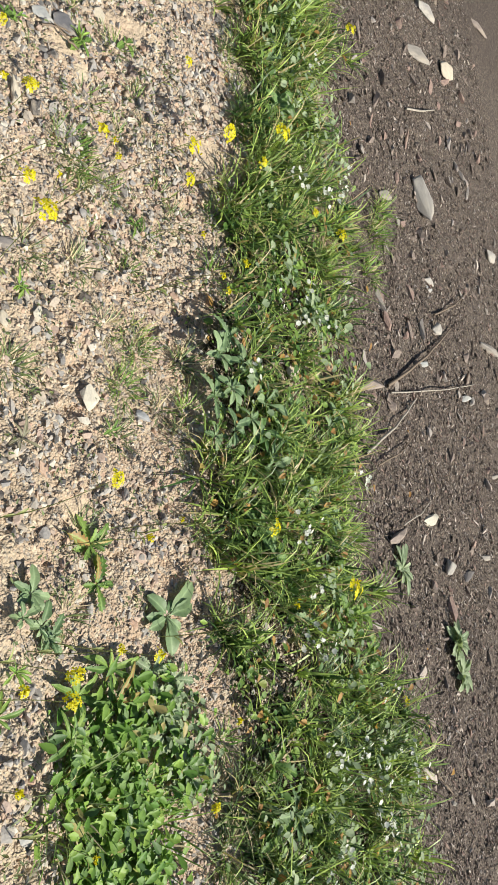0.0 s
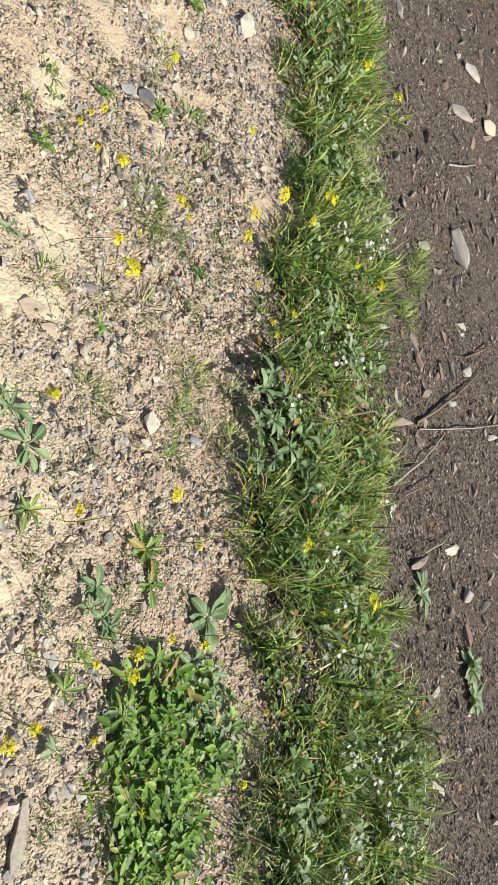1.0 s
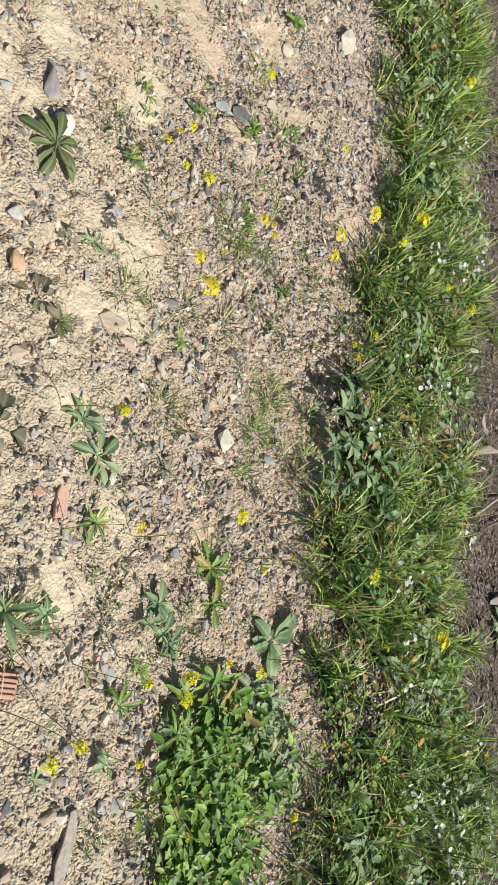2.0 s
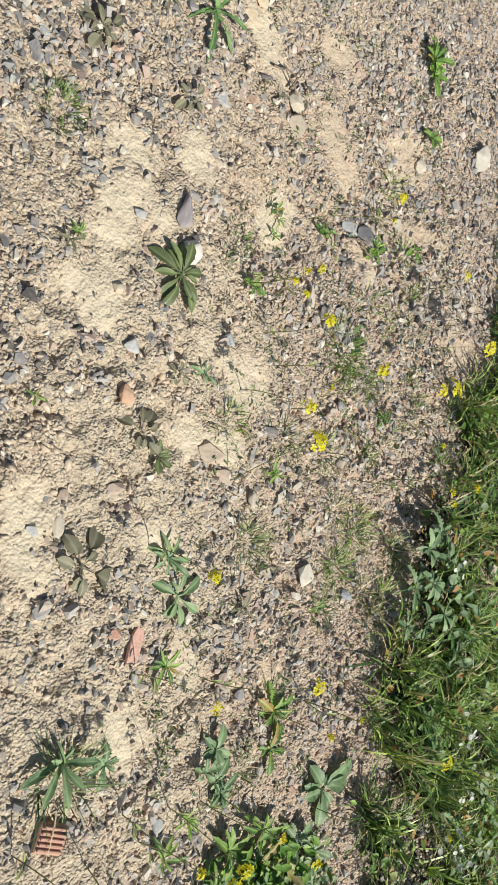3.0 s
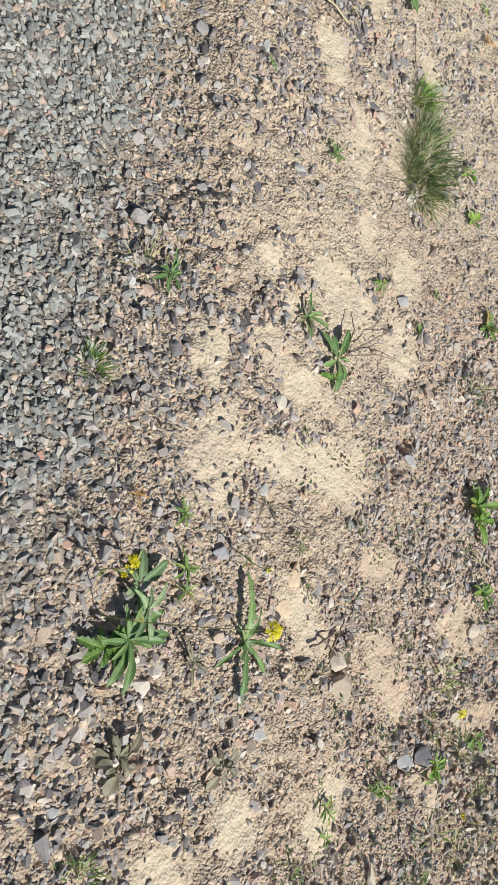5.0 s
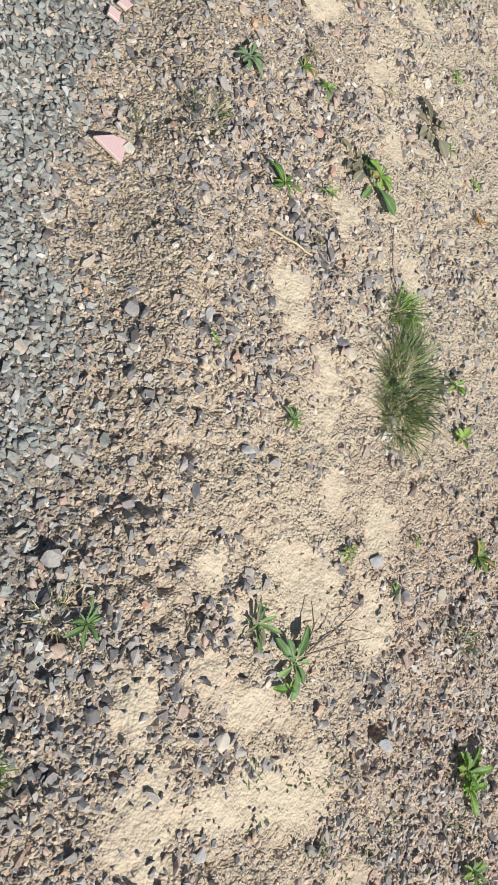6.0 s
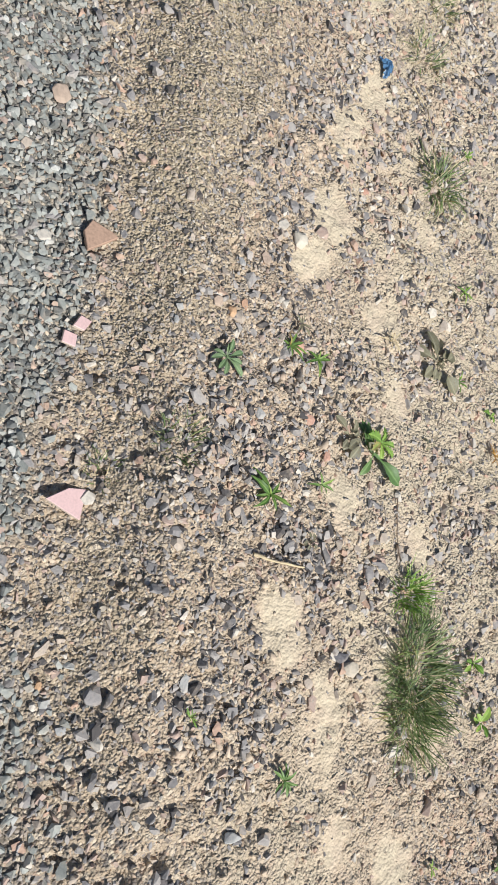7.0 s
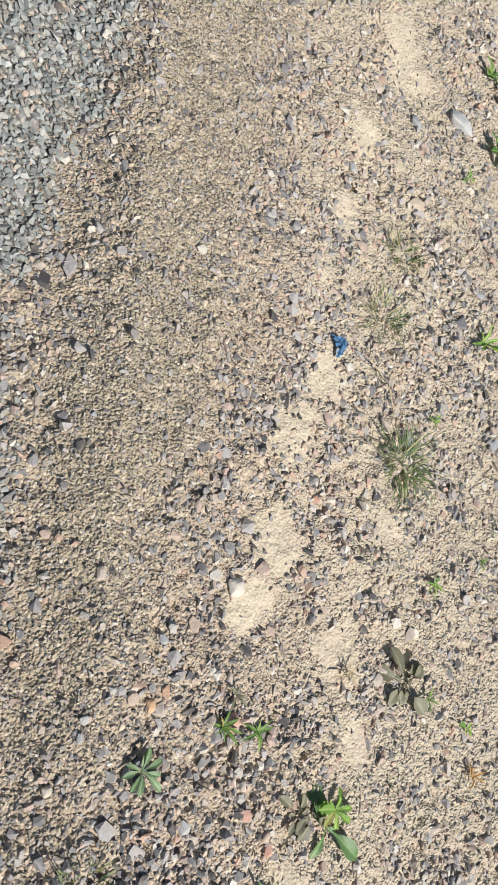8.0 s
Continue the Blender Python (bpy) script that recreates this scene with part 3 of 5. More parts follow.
# track gravel
x, y = candidates(190000, 2.4, 5.4, -2.0, 3.8)
k = rng.uniform(size=len(x)) < track(x, y) * (1 - 0.6 * verge(x, y)) * (0.40 + 0.60 * step(0.35, 0.6, fbm(x, y, 5, 101))) * (1 - 0.5 * step(3.6, 4.6, x)) * (y < 0.55 + 0.64 * x) * (y > 0.2 - 0.62 * x)
x, y = x[k], y[k]
scatter("track_gravel", x, y, np.clip(rng.lognormal(-4.55, 0.40, len(x)), 0.007, 0.04), rng.uniform(size=len(x)), CRUMBS, DARK_CHIP, "dark brown gravel and wood chips trodden into a dirt track", sink=0.12, tilt=0.35, grainwise=0.8)
# ---------------------------------------------------------------- loose stones
def rock(name, seed, rough=0.16, points=16, flat=1.0):
    """A worn stone of unit size: a hull with bevelled edges, standing on its base."""
    r = np.random.default_rng(seed)
    bm = bmesh.new()
    for p in r.normal(size=(points, 3)):
        p = p / np.linalg.norm(p) * 0.5 * r.uniform(1 - rough, 1.0)
        bm.verts.new((np.clip(p[0], -0.46, 0.46), np.clip(p[1], -0.46, 0.46), np.clip(p[2], -0.36, 0.40) * flat))
    bmesh.ops.convex_hull(bm, input=bm.verts)
    bmesh.ops.delete(bm, geom=[v for v in bm.verts if not v.link_faces], context="VERTS")
    bmesh.ops.dissolve_limit(bm, angle_limit=0.2, verts=bm.verts, edges=bm.edges)
    bmesh.ops.bevel(bm, geom=list(bm.edges), offset=0.035, segments=1, affect="EDGES", clamp_overlap=True)
    bmesh.ops.triangulate(bm, faces=bm.faces)
    me = bpy.data.meshes.new(name)
    bm.to_mesh(me)
    bm.free()
    return me


ROCKS = [rock("stone", 200 + k) for k in range(9)]
SLABS = [rock("stone", 300 + k, 0.3, 12, 0.8) for k in range(5)]
ROCK_BY = {}


def stone(x, y, sx, sy, material, label, high=0.55, group="loose stones", turn=None, shapes=ROCKS):
    me = shapes[int(rng.integers(len(shapes)))]
    key = (me.name, material.name)
    if key not in ROCK_BY:
        ROCK_BY[key] = me.copy()
        ROCK_BY[key].materials.clear()
        ROCK_BY[key].materials.append(material)
    ob = new("stone", ROCK_BY[key])
    sz = high * min(sx, sy)
    turn = rng.uniform(-18, 18) if turn is None else turn
    ob.matrix_basis = pose(x, y, lie(x, y) + sz * 0.14, rng.uniform(-7, 7), rng.uniform(-7, 7), turn) @ Matrix.Diagonal((sx * 1.08, sy * 1.08, sz, 1))
    return tagged(ob, label, "stone", group)


for x, y, a, b in ((1.199, 0.555, 0.034, 0.052), (1.311, 0.585, 0.028, 0.046), (1.449, 0.395, 0.065, 0.095), (1.138, 0.235, 0.046, 0.017), (1.217, -0.349, 0.038, 0.030), (0.851, -0.272, 0.025, 0.020), (1.769, 1.764, 0.069, 0.052), (1.681, 1.516, 0.049, 0.059), (1.989, 0.585, 0.066, 0.075), (0.670, 0.932, 0.034, 0.033), (0.685, 0.689, 0.016, 0.015), (0.635, 0.411, 0.034, 0.060), (1.157, 1.656, 0.059, 0.065), (1.172, 1.587, 0.069, 0.080), (0.354, 2.194, 0.024, 0.022), (0.868, 2.230, 0.040, 0.050), (1.607, 1.648, 0.046, 0.034), (1.326, 1.145, 0.033, 0.093),):
    stone(x, y, a, b, PALE, "cream-white angular stone half sunk in sandy soil", 0.62, "loose stones", shapes=ROCKS)
for x, y, a, b in ((0.630, 1.235, 0.022, 0.023), (1.188, 3.166, 0.062, 0.044), (0.971, 4.163, 0.053, 0.054), (0.309, 3.648, 0.022, 0.024), (0.607, 3.769, 0.025, 0.026), (1.601, 2.593, 0.035, 0.048), (0.565, 3.257, 0.016, 0.014), (1.004, 5.205, 0.030, 0.023), (0.823, 4.918, 0.032, 0.027), (0.593, 5.123, 0.020, 0.025), (0.647, 5.404, 0.022, 0.023), (2.332, 0.499, 0.071, 0.060), (2.168, 1.362, 0.058, 0.031), (2.068, 1.928, 0.089, 0.119), (4.691, 2.547, 0.242, 0.122), (3.392, -0.088, 0.146, 0.056),):
    stone(x, y, a, b, PALE, "cream-white angular stone half sunk in sandy soil", 0.62, "loose stones", shapes=ROCKS)
for x, y, a, b in ((0.728, 0.817, 0.058, 0.052), (1.022, 0.927, 0.067, 0.051), (1.422, 2.207, 0.068, 0.038), (1.638, 0.344, 0.082, 0.050), (1.030, -0.203, 0.044, 0.055), (1.098, -0.532, 0.046, 0.037), (1.343, 0.335, 0.031, 0.030), (0.724, 1.860, 0.064, 0.045), (0.882, 1.497, 0.066, 0.036), (0.438, 1.551, 0.030, 0.045), (0.403, 1.382, 0.033, 0.030), (1.455, 1.413, 0.081, 0.051), (0.580, 0.396, 0.041, 0.024), (0.184, 2.059, 0.039, 0.021), (0.869, 2.839, 0.052, 0.042), (1.332, 2.654, 0.061, 0.054), (0.843, 2.018, 0.034, 0.054),):
    stone(x, y, a, b, GREY, "flat grey stone pressed into pebbly soil", 0.50, "loose stones", shapes=SLABS)
for x, y, a, b in ((0.697, 1.116, 0.039, 0.036), (0.520, 3.037, 0.030, 0.028), (0.701, 3.010, 0.042, 0.017), (0.740, 3.129, 0.027, 0.046), (0.875, 3.707, 0.037, 0.040), (0.402, 3.647, 0.024, 0.037), (0.649, 3.861, 0.020, 0.026), (1.783, 2.596, 0.038, 0.034), (1.772, 5.756, 0.151, 0.124), (1.572, 5.666, 0.057, 0.078), (0.653, 3.890, 0.024, 0.028), (1.878, 4.679, 0.042, 0.053), (0.801, 4.045, 0.030, 0.029), (0.538, 5.407, 0.031, 0.038), (0.611, 4.467, 0.018, 0.017), (1.853, 5.164, 0.058, 0.037), (1.534, 4.621, 0.036, 0.047), (1.307, 5.382, 0.040, 0.043), (3.849, 1.044, 0.131, 0.047), (3.598, 0.636, 0.117, 0.047),):
    stone(x, y, a, b, GREY, "flat grey stone pressed into pebbly soil", 0.50, "loose stones", shapes=SLABS)
for x, y, a, b in ((4.096, 0.481, 0.175, 0.065), (2.935, 0.924, 0.126, 0.036),):
    stone(x, y, a, b, GREY, "flat grey stone pressed into pebbly soil", 0.50, "loose stones", shapes=SLABS)
# the piece at (1.160, 3.195) stands in for the pale stone's cast shadow
for x, y, a, b in ((1.240, 0.748, 0.077, 0.046), (1.535, 1.422, 0.102, 0.074), (0.757, -0.438, 0.030, 0.052), (1.595, 0.659, 0.038, 0.020), (1.376, 2.258, 0.036, 0.024), (1.027, 1.648, 0.056, 0.021), (1.160, 3.195, 0.062, 0.035), (0.748, 2.733, 0.030, 0.046), (0.730, 2.779, 0.035, 0.028), (0.831, 3.567, 0.026, 0.051), (0.831, 3.280, 0.036, 0.030), (0.910, 3.215, 0.034, 0.037), (1.756, 5.036, 0.065, 0.071), (0.888, 4.915, 0.042, 0.030), (1.010, 4.493, 0.030, 0.019), (1.685, 4.451, 0.038, 0.032), (3.728, -0.389, 0.179, 0.075),):
    stone(x, y, a, b, SLATE_AND_SHADE, "dark slaty stone, or dark piece standing for shade, in stony soil", 0.50, "loose stones", shapes=SLABS)
for x, y, a, b in ((0.735, 0.710, 0.040, 0.058), (2.646, 0.545, 0.085, 0.055), (0.786, 3.919, 0.025, 0.036), (0.816, 3.942, 0.019, 0.034), (0.314, 1.242, 0.022, 0.027), (0.472, 3.112, 0.016, 0.020),):
    stone(x, y, a, b, ORANGE, "orange-brown stone among grey pebbles", 0.60, "loose stones", shapes=ROCKS)
for x, y, a, b in ((1.083, 0.596, 0.082, 0.043), (0.747, 0.511, 0.050, 0.038), (1.861, 0.879, 0.042, 0.046), (0.856, -0.481, 0.050, 0.034), (0.342, 1.671, 0.029, 0.039), (0.632, 0.474, 0.032, 0.036), (1.027, 0.641, 0.106, 0.055), (0.732, 1.691, 0.039, 0.031), (0.501, 2.390, 0.050, 0.034), (0.343, 1.798, 0.025, 0.044), (0.494, 2.991, 0.017, 0.022), (0.766, 3.599, 0.031, 0.025), (0.872, 4.077, 0.033, 0.037), (1.668, 2.875, 0.038, 0.032), (1.567, 5.369, 0.085, 0.054), (0.973, 3.885, 0.030, 0.037), (0.744, 3.932, 0.033, 0.034), (0.596, 3.789, 0.023, 0.017), (1.344, 5.135, 0.058, 0.041), (0.362, 4.305, 0.052, 0.060),):
    stone(x, y, a, b, TAN, "tan weathered stone in stony soil", 0.55, "loose stones", shapes=ROCKS)
for x, y, a, b in ((1.013, 3.717, 0.041, 0.028), (1.089, 3.648, 0.025, 0.035), (0.654, 2.488, 0.021, 0.017), (1.200, 4.396, 0.030, 0.022), (0.294, 1.982, 0.021, 0.025), (0.812, 0.207, 0.038, 0.040),):
    stone(x, y, a, b, BRICK, "small crumb of worn red brick in pebbles", 0.60, "loose stones", shapes=ROCKS)
for x, y, a, b in ((4.232, 2.458, 0.375, 0.094), (4.524, 2.843, 0.333, 0.102), (3.471, 1.436, 0.146, 0.060), (3.814, 0.823, 0.115, 0.093), (2.989, 0.497, 0.246, 0.063), (3.007, -0.115, 0.274, 0.056), (3.497, -0.310, 0.136, 0.100), (2.802, -0.239, 0.100, 0.048), (2.711, -0.777, 0.114, 0.072), (2.734, -0.422, 0.116, 0.028), (3.132, -1.215, 0.066, 0.039), (3.900, 1.563, 0.166, 0.363), (4.577, 0.796, 0.334, 0.082), (3.857, 1.079, 0.154, 0.054), (4.954, 1.425, 0.176, 0.113), (3.983, -0.327, 0.117, 0.048), (4.342, 0.067, 0.150, 0.038), (5.641, 3.250, 0.379, 0.075),):
    stone(x, y, a, b, TRACK_STONE, "weathered grey-brown stone on dark dirt track", 0.85, "stones on the track", shapes=SLABS)
stone(0.967, 1.838, 0.060, 0.100, CREAM, "large flat cream slab in bare sand", 0.4, shapes=SLABS, turn=-12)
stone(0.943, 1.768, 0.080, 0.045, CREAM, "flat cream slab end half buried in sand", 0.3, shapes=SLABS, turn=8)
stone(0.979, 3.891, 0.042, 0.048, BRICK, "pinkish red stone beside green seedlings", 0.7)
# slab drawn dark and long, so it also holds the white stone's shadow
stone(0.815, 1.165, 0.060, 0.135, MAUVE, "long grey-mauve slab propped behind a white stone", 0.75, shapes=SLABS, turn=4)
stone(0.850, 1.085, 0.056, 0.080, CHALK, "bright white upright stone beside an olive rosette", 1.1, turn=8)
# larger pebbles strewn by chance
count = 0
while count < 90:
    x, y = rng.uniform(0.1, 2.0), rng.uniform(-0.9, 6.2)
    if float(pebble_density(np.array([x]), np.array([y]))[0]) * (0.6 + 0.4 * (x > 0.5)) < rng.uniform(0.15, 1):
        continue
    d = rng.uniform(0.024, 0.044)
    stone(x, y, d, d * rng.uniform(0.6, 1.0), BIG_STONE, "small loose stone among pebbles and soil", 0.6, "small loose stones", rng.uniform(0, 180))
    count += 1
x, y = candidates(900, 2.85, 5.2, -1.5, 3.8)
k = (track(x, y) > 0.9) & (rng.uniform(size=len(x)) < 0.6)
x, y = x[k], y[k]
scatter("track_stones", x, y, 0.03 + 0.05 * rng.uniform(size=len(x)) ** 2, rng.uniform(0.55, 1.0, len(x)), ROUND, DARK_CHIP, "small brown and pale stones on a dark dirt track", sink=0.15, tilt=0.25, grainwise=0.6)


# ---------------------------------------------------------------- broken tile, brick and litter
def shard(name, outline, thick, top, body, x, y, label, category, tilt=(0, 0), turn=0.0, lift=0.0):
    """A flat broken piece: an outline with a bevelled rim, a glazed top and a raw body."""
    bm = bmesh.new()
    f = bm.faces.new([bm.verts.new((px, py, thick)) for px, py in outline])
    low = bmesh.ops.extrude_face_region(bm, geom=[f])
    bmesh.ops.translate(bm, verts=[v for v in low["geom"] if isinstance(v, bmesh.types.BMVert)], vec=(0, 0, -thick))
    bmesh.ops.recalc_face_normals(bm, faces=bm.faces)
    bmesh.ops.bevel(bm, geom=list(bm.edges), offset=thick * 0.12, segments=1, affect="EDGES")
    me = bpy.data.meshes.new(name)
    bm.to_mesh(me)
    bm.free()
    me.materials.append(top)
    me.materials.append(body)
    for p in me.polygons:
        p.material_index = 0 if p.normal.z > 0.5 else 1
    ob = new(name, me)
    ob.matrix_basis = pose(x, y, lie(x, y) + lift, tilt[0], tilt[1], turn)
    return tagged(ob, label, category)


shard("tile_shard", ((-0.050, 0.004), (0.022, -0.030), (0.034, 0.032), (-0.004, 0.030)), 0.009, PINK, TILE_BODY, 0.483, 3.447, "broken triangular pink glazed tile on gravel", "tile shard", (-4, 3), 2, 0.004)
shard("tile_shard", ((-0.012, -0.018), (0.014, -0.012), (0.020, 0.018), (-0.006, 0.014)), 0.008, PINK, TILE_BODY, 0.463, 3.813, "small pink broken tile leaning on chippings", "tile shard", (-8, 4), -20, 0.005)
shard("tile_shard", ((-0.016, -0.010), (0.014, -0.016), (0.018, 0.010), (-0.010, 0.016)), 0.008, PINK, TILE_BODY, 0.444, 3.775, "small pink broken tile flat on chippings", "tile shard", (-3, 3), 5, 0.004)
shard("terracotta_shard", ((-0.030, -0.034), (0.042, 0.004), (0.030, 0.014), (-0.014, 0.036), (-0.034, 0.010)), 0.012, TERRACOTTA, TERRACOTTA, 0.482, 4.007, "broken brown terracotta piece on grey chippings", "terracotta shard", (-4, -5), 10, 0.004)
shard("brick_piece", ((-0.017, -0.040), (-0.006, -0.044), (0.015, -0.034), (0.018, 0.020), (0.012, 0.040), (-0.002, 0.045), (-0.014, 0.020), (-0.016, -0.010)), 0.009, CLAY, CLAY, 0.870, 0.187, "worn reddish brick sliver in sandy soil", "brick piece", (-5, 6), -8, -0.004)


def ribbed_brick():
    """A piece of hollow brick with grooves along its face."""
    base = thing("ribbed_brick", 0.733, -0.192, "broken ribbed terracotta brick lying in pebbles", "brick piece", turn=-12)
    bm = bmesh.new()
    bmesh.ops.create_cube(bm, size=1, matrix=Matrix.Translation((0, 0, 0.010)) @ Matrix.Diagonal((0.066, 0.056, 0.022, 1)))
    bmesh.ops.bevel(bm, geom=list(bm.edges), offset=0.003, segments=1, affect="EDGES")
    me = bpy.data.meshes.new("body")
    bm.to_mesh(me)
    me.materials.append(BRICK)
    part("body", me, base)
    bm.free()
    bm = bmesh.new()
    bmesh.ops.create_cube(bm, size=1, matrix=Matrix.Translation((0, 0, 0.0235)) @ Matrix.Diagonal((0.058, 0.0055, 0.005, 1)))
    bmesh.ops.bevel(bm, geom=list(bm.edges), offset=0.0012, segments=1, affect="EDGES")
    rib = bpy.data.meshes.new("rib")
    bm.to_mesh(rib)
    rib.materials.append(BRICK)
    bm.free()
    for k in range(5):
        part("rib", rib, base, m=pose(0, -0.021 + 0.0105 * k, 0))


ribbed_brick()


def plastic_scrap():
    """A torn, crumpled bit of blue plastic."""
    bm = bmesh.new()
    pts = [(-0.030, 0.030, 0.010), (-0.008, 0.022, 0.022), (0.012, 0.030, 0.012), (0.034, 0.018, 0.016), (-0.016, 0.000, 0.016), (0.006, 0.002, 0.030), (0.022, -0.004, 0.012), (-0.004, -0.024, 0.010), (0.010, -0.032, 0.018), (0.000, -0.050, 0.006)]
    v = [bm.verts.new((0.85 * px, 0.75 * py, 1.1 * pz)) for px, py, pz in pts]
    for f in ((0, 4, 1), (1, 4, 5), (1, 5, 2), (2, 5, 3), (3, 5, 6), (4, 7, 5), (5, 7, 8), (5, 8, 6), (7, 9, 8)):
        bm.faces.new([v[k] for k in f])
    bmesh.ops.subdivide_edges(bm, edges=bm.edges, cuts=3, smooth=0.3, use_grid_fill=True)
    for q in bm.verts:
        q.co += Vector(rng.normal(0, 0.0028, 3))
    bmesh.ops.solidify(bm, geom=bm.faces, thickness=0.0012)
    me = bpy.data.meshes.new("plastic_scrap")
    bm.to_mesh(me)
    bm.free()
    me.materials.append(BLUE)
    thing("plastic_scrap", 1.259, 4.814, "torn scrap of crumpled blue plastic on gravel", "litter", mesh=me)


plastic_scrap()


def stick(points, radius, material, label, name="twig"):
    """A tapered, knobbly twig along a line of points."""
    pts = [Vector((x, y, lie(x, y) + z)) for x, y, z in points]
    fine = []
    for a, b in zip(pts, pts[1:]):
        for k in range(4):
            fine.append(a.lerp(b, k / 4) + Vector(rng.normal(0, radius * 0.35, 3)))
    fine.append(pts[-1])
    return tagged(new(name, tube(name, fine, [radius * (1 - 0.55 * k / len(fine)) * rng.uniform(0.85, 1.15) for k in range(len(fine))], material, 6)), label, "twig")


def tube(name, pts, radii, material, sides=5, tone=0.5):
    pts = [Vector(p) for p in pts]
    verts, faces = [], []
    for k, p in enumerate(pts):
        d = (pts[min(k + 1, len(pts) - 1)] - pts[max(k - 1, 0)]).normalized()
        u = d.orthogonal().normalized()
        w = d.cross(u)
        for j in range(sides):
            a = 2 * math.pi * j / sides
            verts.append(p + (u * math.cos(a) + w * math.sin(a)) * radii[k])
    for k in range(len(pts) - 1):
        for j in range(sides):
            i0, i1 = k * sides + j, k * sides + (j + 1) % sides
            faces.append((i0, i1, i1 + sides, i0 + sides))
    return mesh_of(name, [v[:] for v in verts], faces, material, True, np.full(len(verts), tone))


stick(((0.883, 3.392, 0.012), (0.944, 3.384, 0.014), (1.030, 3.381, 0.006)), 0.0042, STRAW, "dry straw-coloured stalk lying on pebbles", "dry_stalk")
stick(((3.132, 0.502, 0.012), (3.592, 0.667, 0.026), (4.032, 0.856, 0.012)), 0.008, BARK, "thin brown branch lying on the dark track")
stick(((2.830, 0.218, 0.012), (3.127, 0.326, 0.026), (3.405, 0.458, 0.012)), 0.007, GREYWOOD, "long brown twig lying on the dark track")
stick(((2.923, 0.168, 0.012), (3.132, 0.217, 0.026), (3.321, 0.291, 0.012)), 0.004, BARK, "thin dry twig lying on the dark track")
stick(((3.055, -0.081, 0.012), (3.236, -0.053, 0.026), (3.397, -0.001, 0.012)), 0.004, GREYWOOD, "thin dry twig lying on the dark track")
stick(((3.822, 0.900, 0.012), (4.103, 0.986, 0.026), (4.364, 1.095, 0.012)), 0.005, BARK, "thin dry twig lying on the dark track")
stick(((3.919, 2.019, 0.012), (4.155, 2.086, 0.026), (4.372, 2.176, 0.012)), 0.006, GREYWOOD, "straight dry twig lying on the dark track")
stick(((2.832, -0.883, 0.012), (2.995, -1.048, 0.026), (3.139, -1.190, 0.012)), 0.005, BARK, "thin dry twig lying on the dark track")
stick(((3.160, 0.475, 0.012), (3.710, 0.510, 0.026), (4.241, 0.570, 0.012)), 0.004, GREYWOOD, "long thin twig lying on the dark track")
stick(((3.471, 0.143, 0.012), (3.462, 0.054, 0.026), (3.434, -0.010, 0.012)), 0.004, BARK, "pale straw lying on the dark track")
shard("bark_piece", ((-0.020, -0.070), (0.004, -0.080), (0.018, -0.030), (0.022, 0.040), (0.014, 0.078), (-0.004, 0.070), (-0.012, 0.010), (-0.024, -0.030)), 0.012, GREYWOOD, BARK, 0.898, -0.550, "short piece of pale weathered bark on pebbles", "bark", (-4, 8), -14, 0.006)
stick(((1.086, 2.412, 0.015), (1.179, 2.484, 0.035), (1.273, 2.541, 0.015)), 0.002, BARK, "thin bare stem beside a green rosette", "dry_stalk")
stick(((1.086, 2.412, 0.015), (1.206, 2.446, 0.035), (1.326, 2.464, 0.015)), 0.002, BARK, "thin bare stem beside a green rosette", "dry_stalk")
stick(((1.086, 2.412, 0.015), (1.091, 2.480, 0.035), (1.097, 2.532, 0.015)), 0.002, BARK, "thin bare stem beside a green rosette", "dry_stalk")
stick(((1.340, 3.588, 0.006), (1.345, 3.498, 0.008), (1.358, 3.407, 0.006)), 0.0018, BARK, "thin dark runner trailing over sand to a grass tuft", "dry_stalk")
stick(((1.36, 4.80, 0.02), (1.43, 4.75, 0.02), (1.46, 4.66, 0.01)), 0.0022, STRAW, "thin dry stem lying on sand", "dry_stalk")

for x, y, a in ((1.08, 1.70, 20), (1.11, 1.685, 150), (1.14, 1.71, 60), (1.49, 1.385, 10), (1.52, 1.37, 160)):
    c, d = 0.05 * math.cos(radians(a)), 0.05 * math.sin(radians(a))
    stick(((x - c, y - d, 0.012), (x, y, 0.018), (x + c, y + d, 0.014)), 0.0035, BARK, "short dry brown stalk lying on stony soil", "dry_stalk")

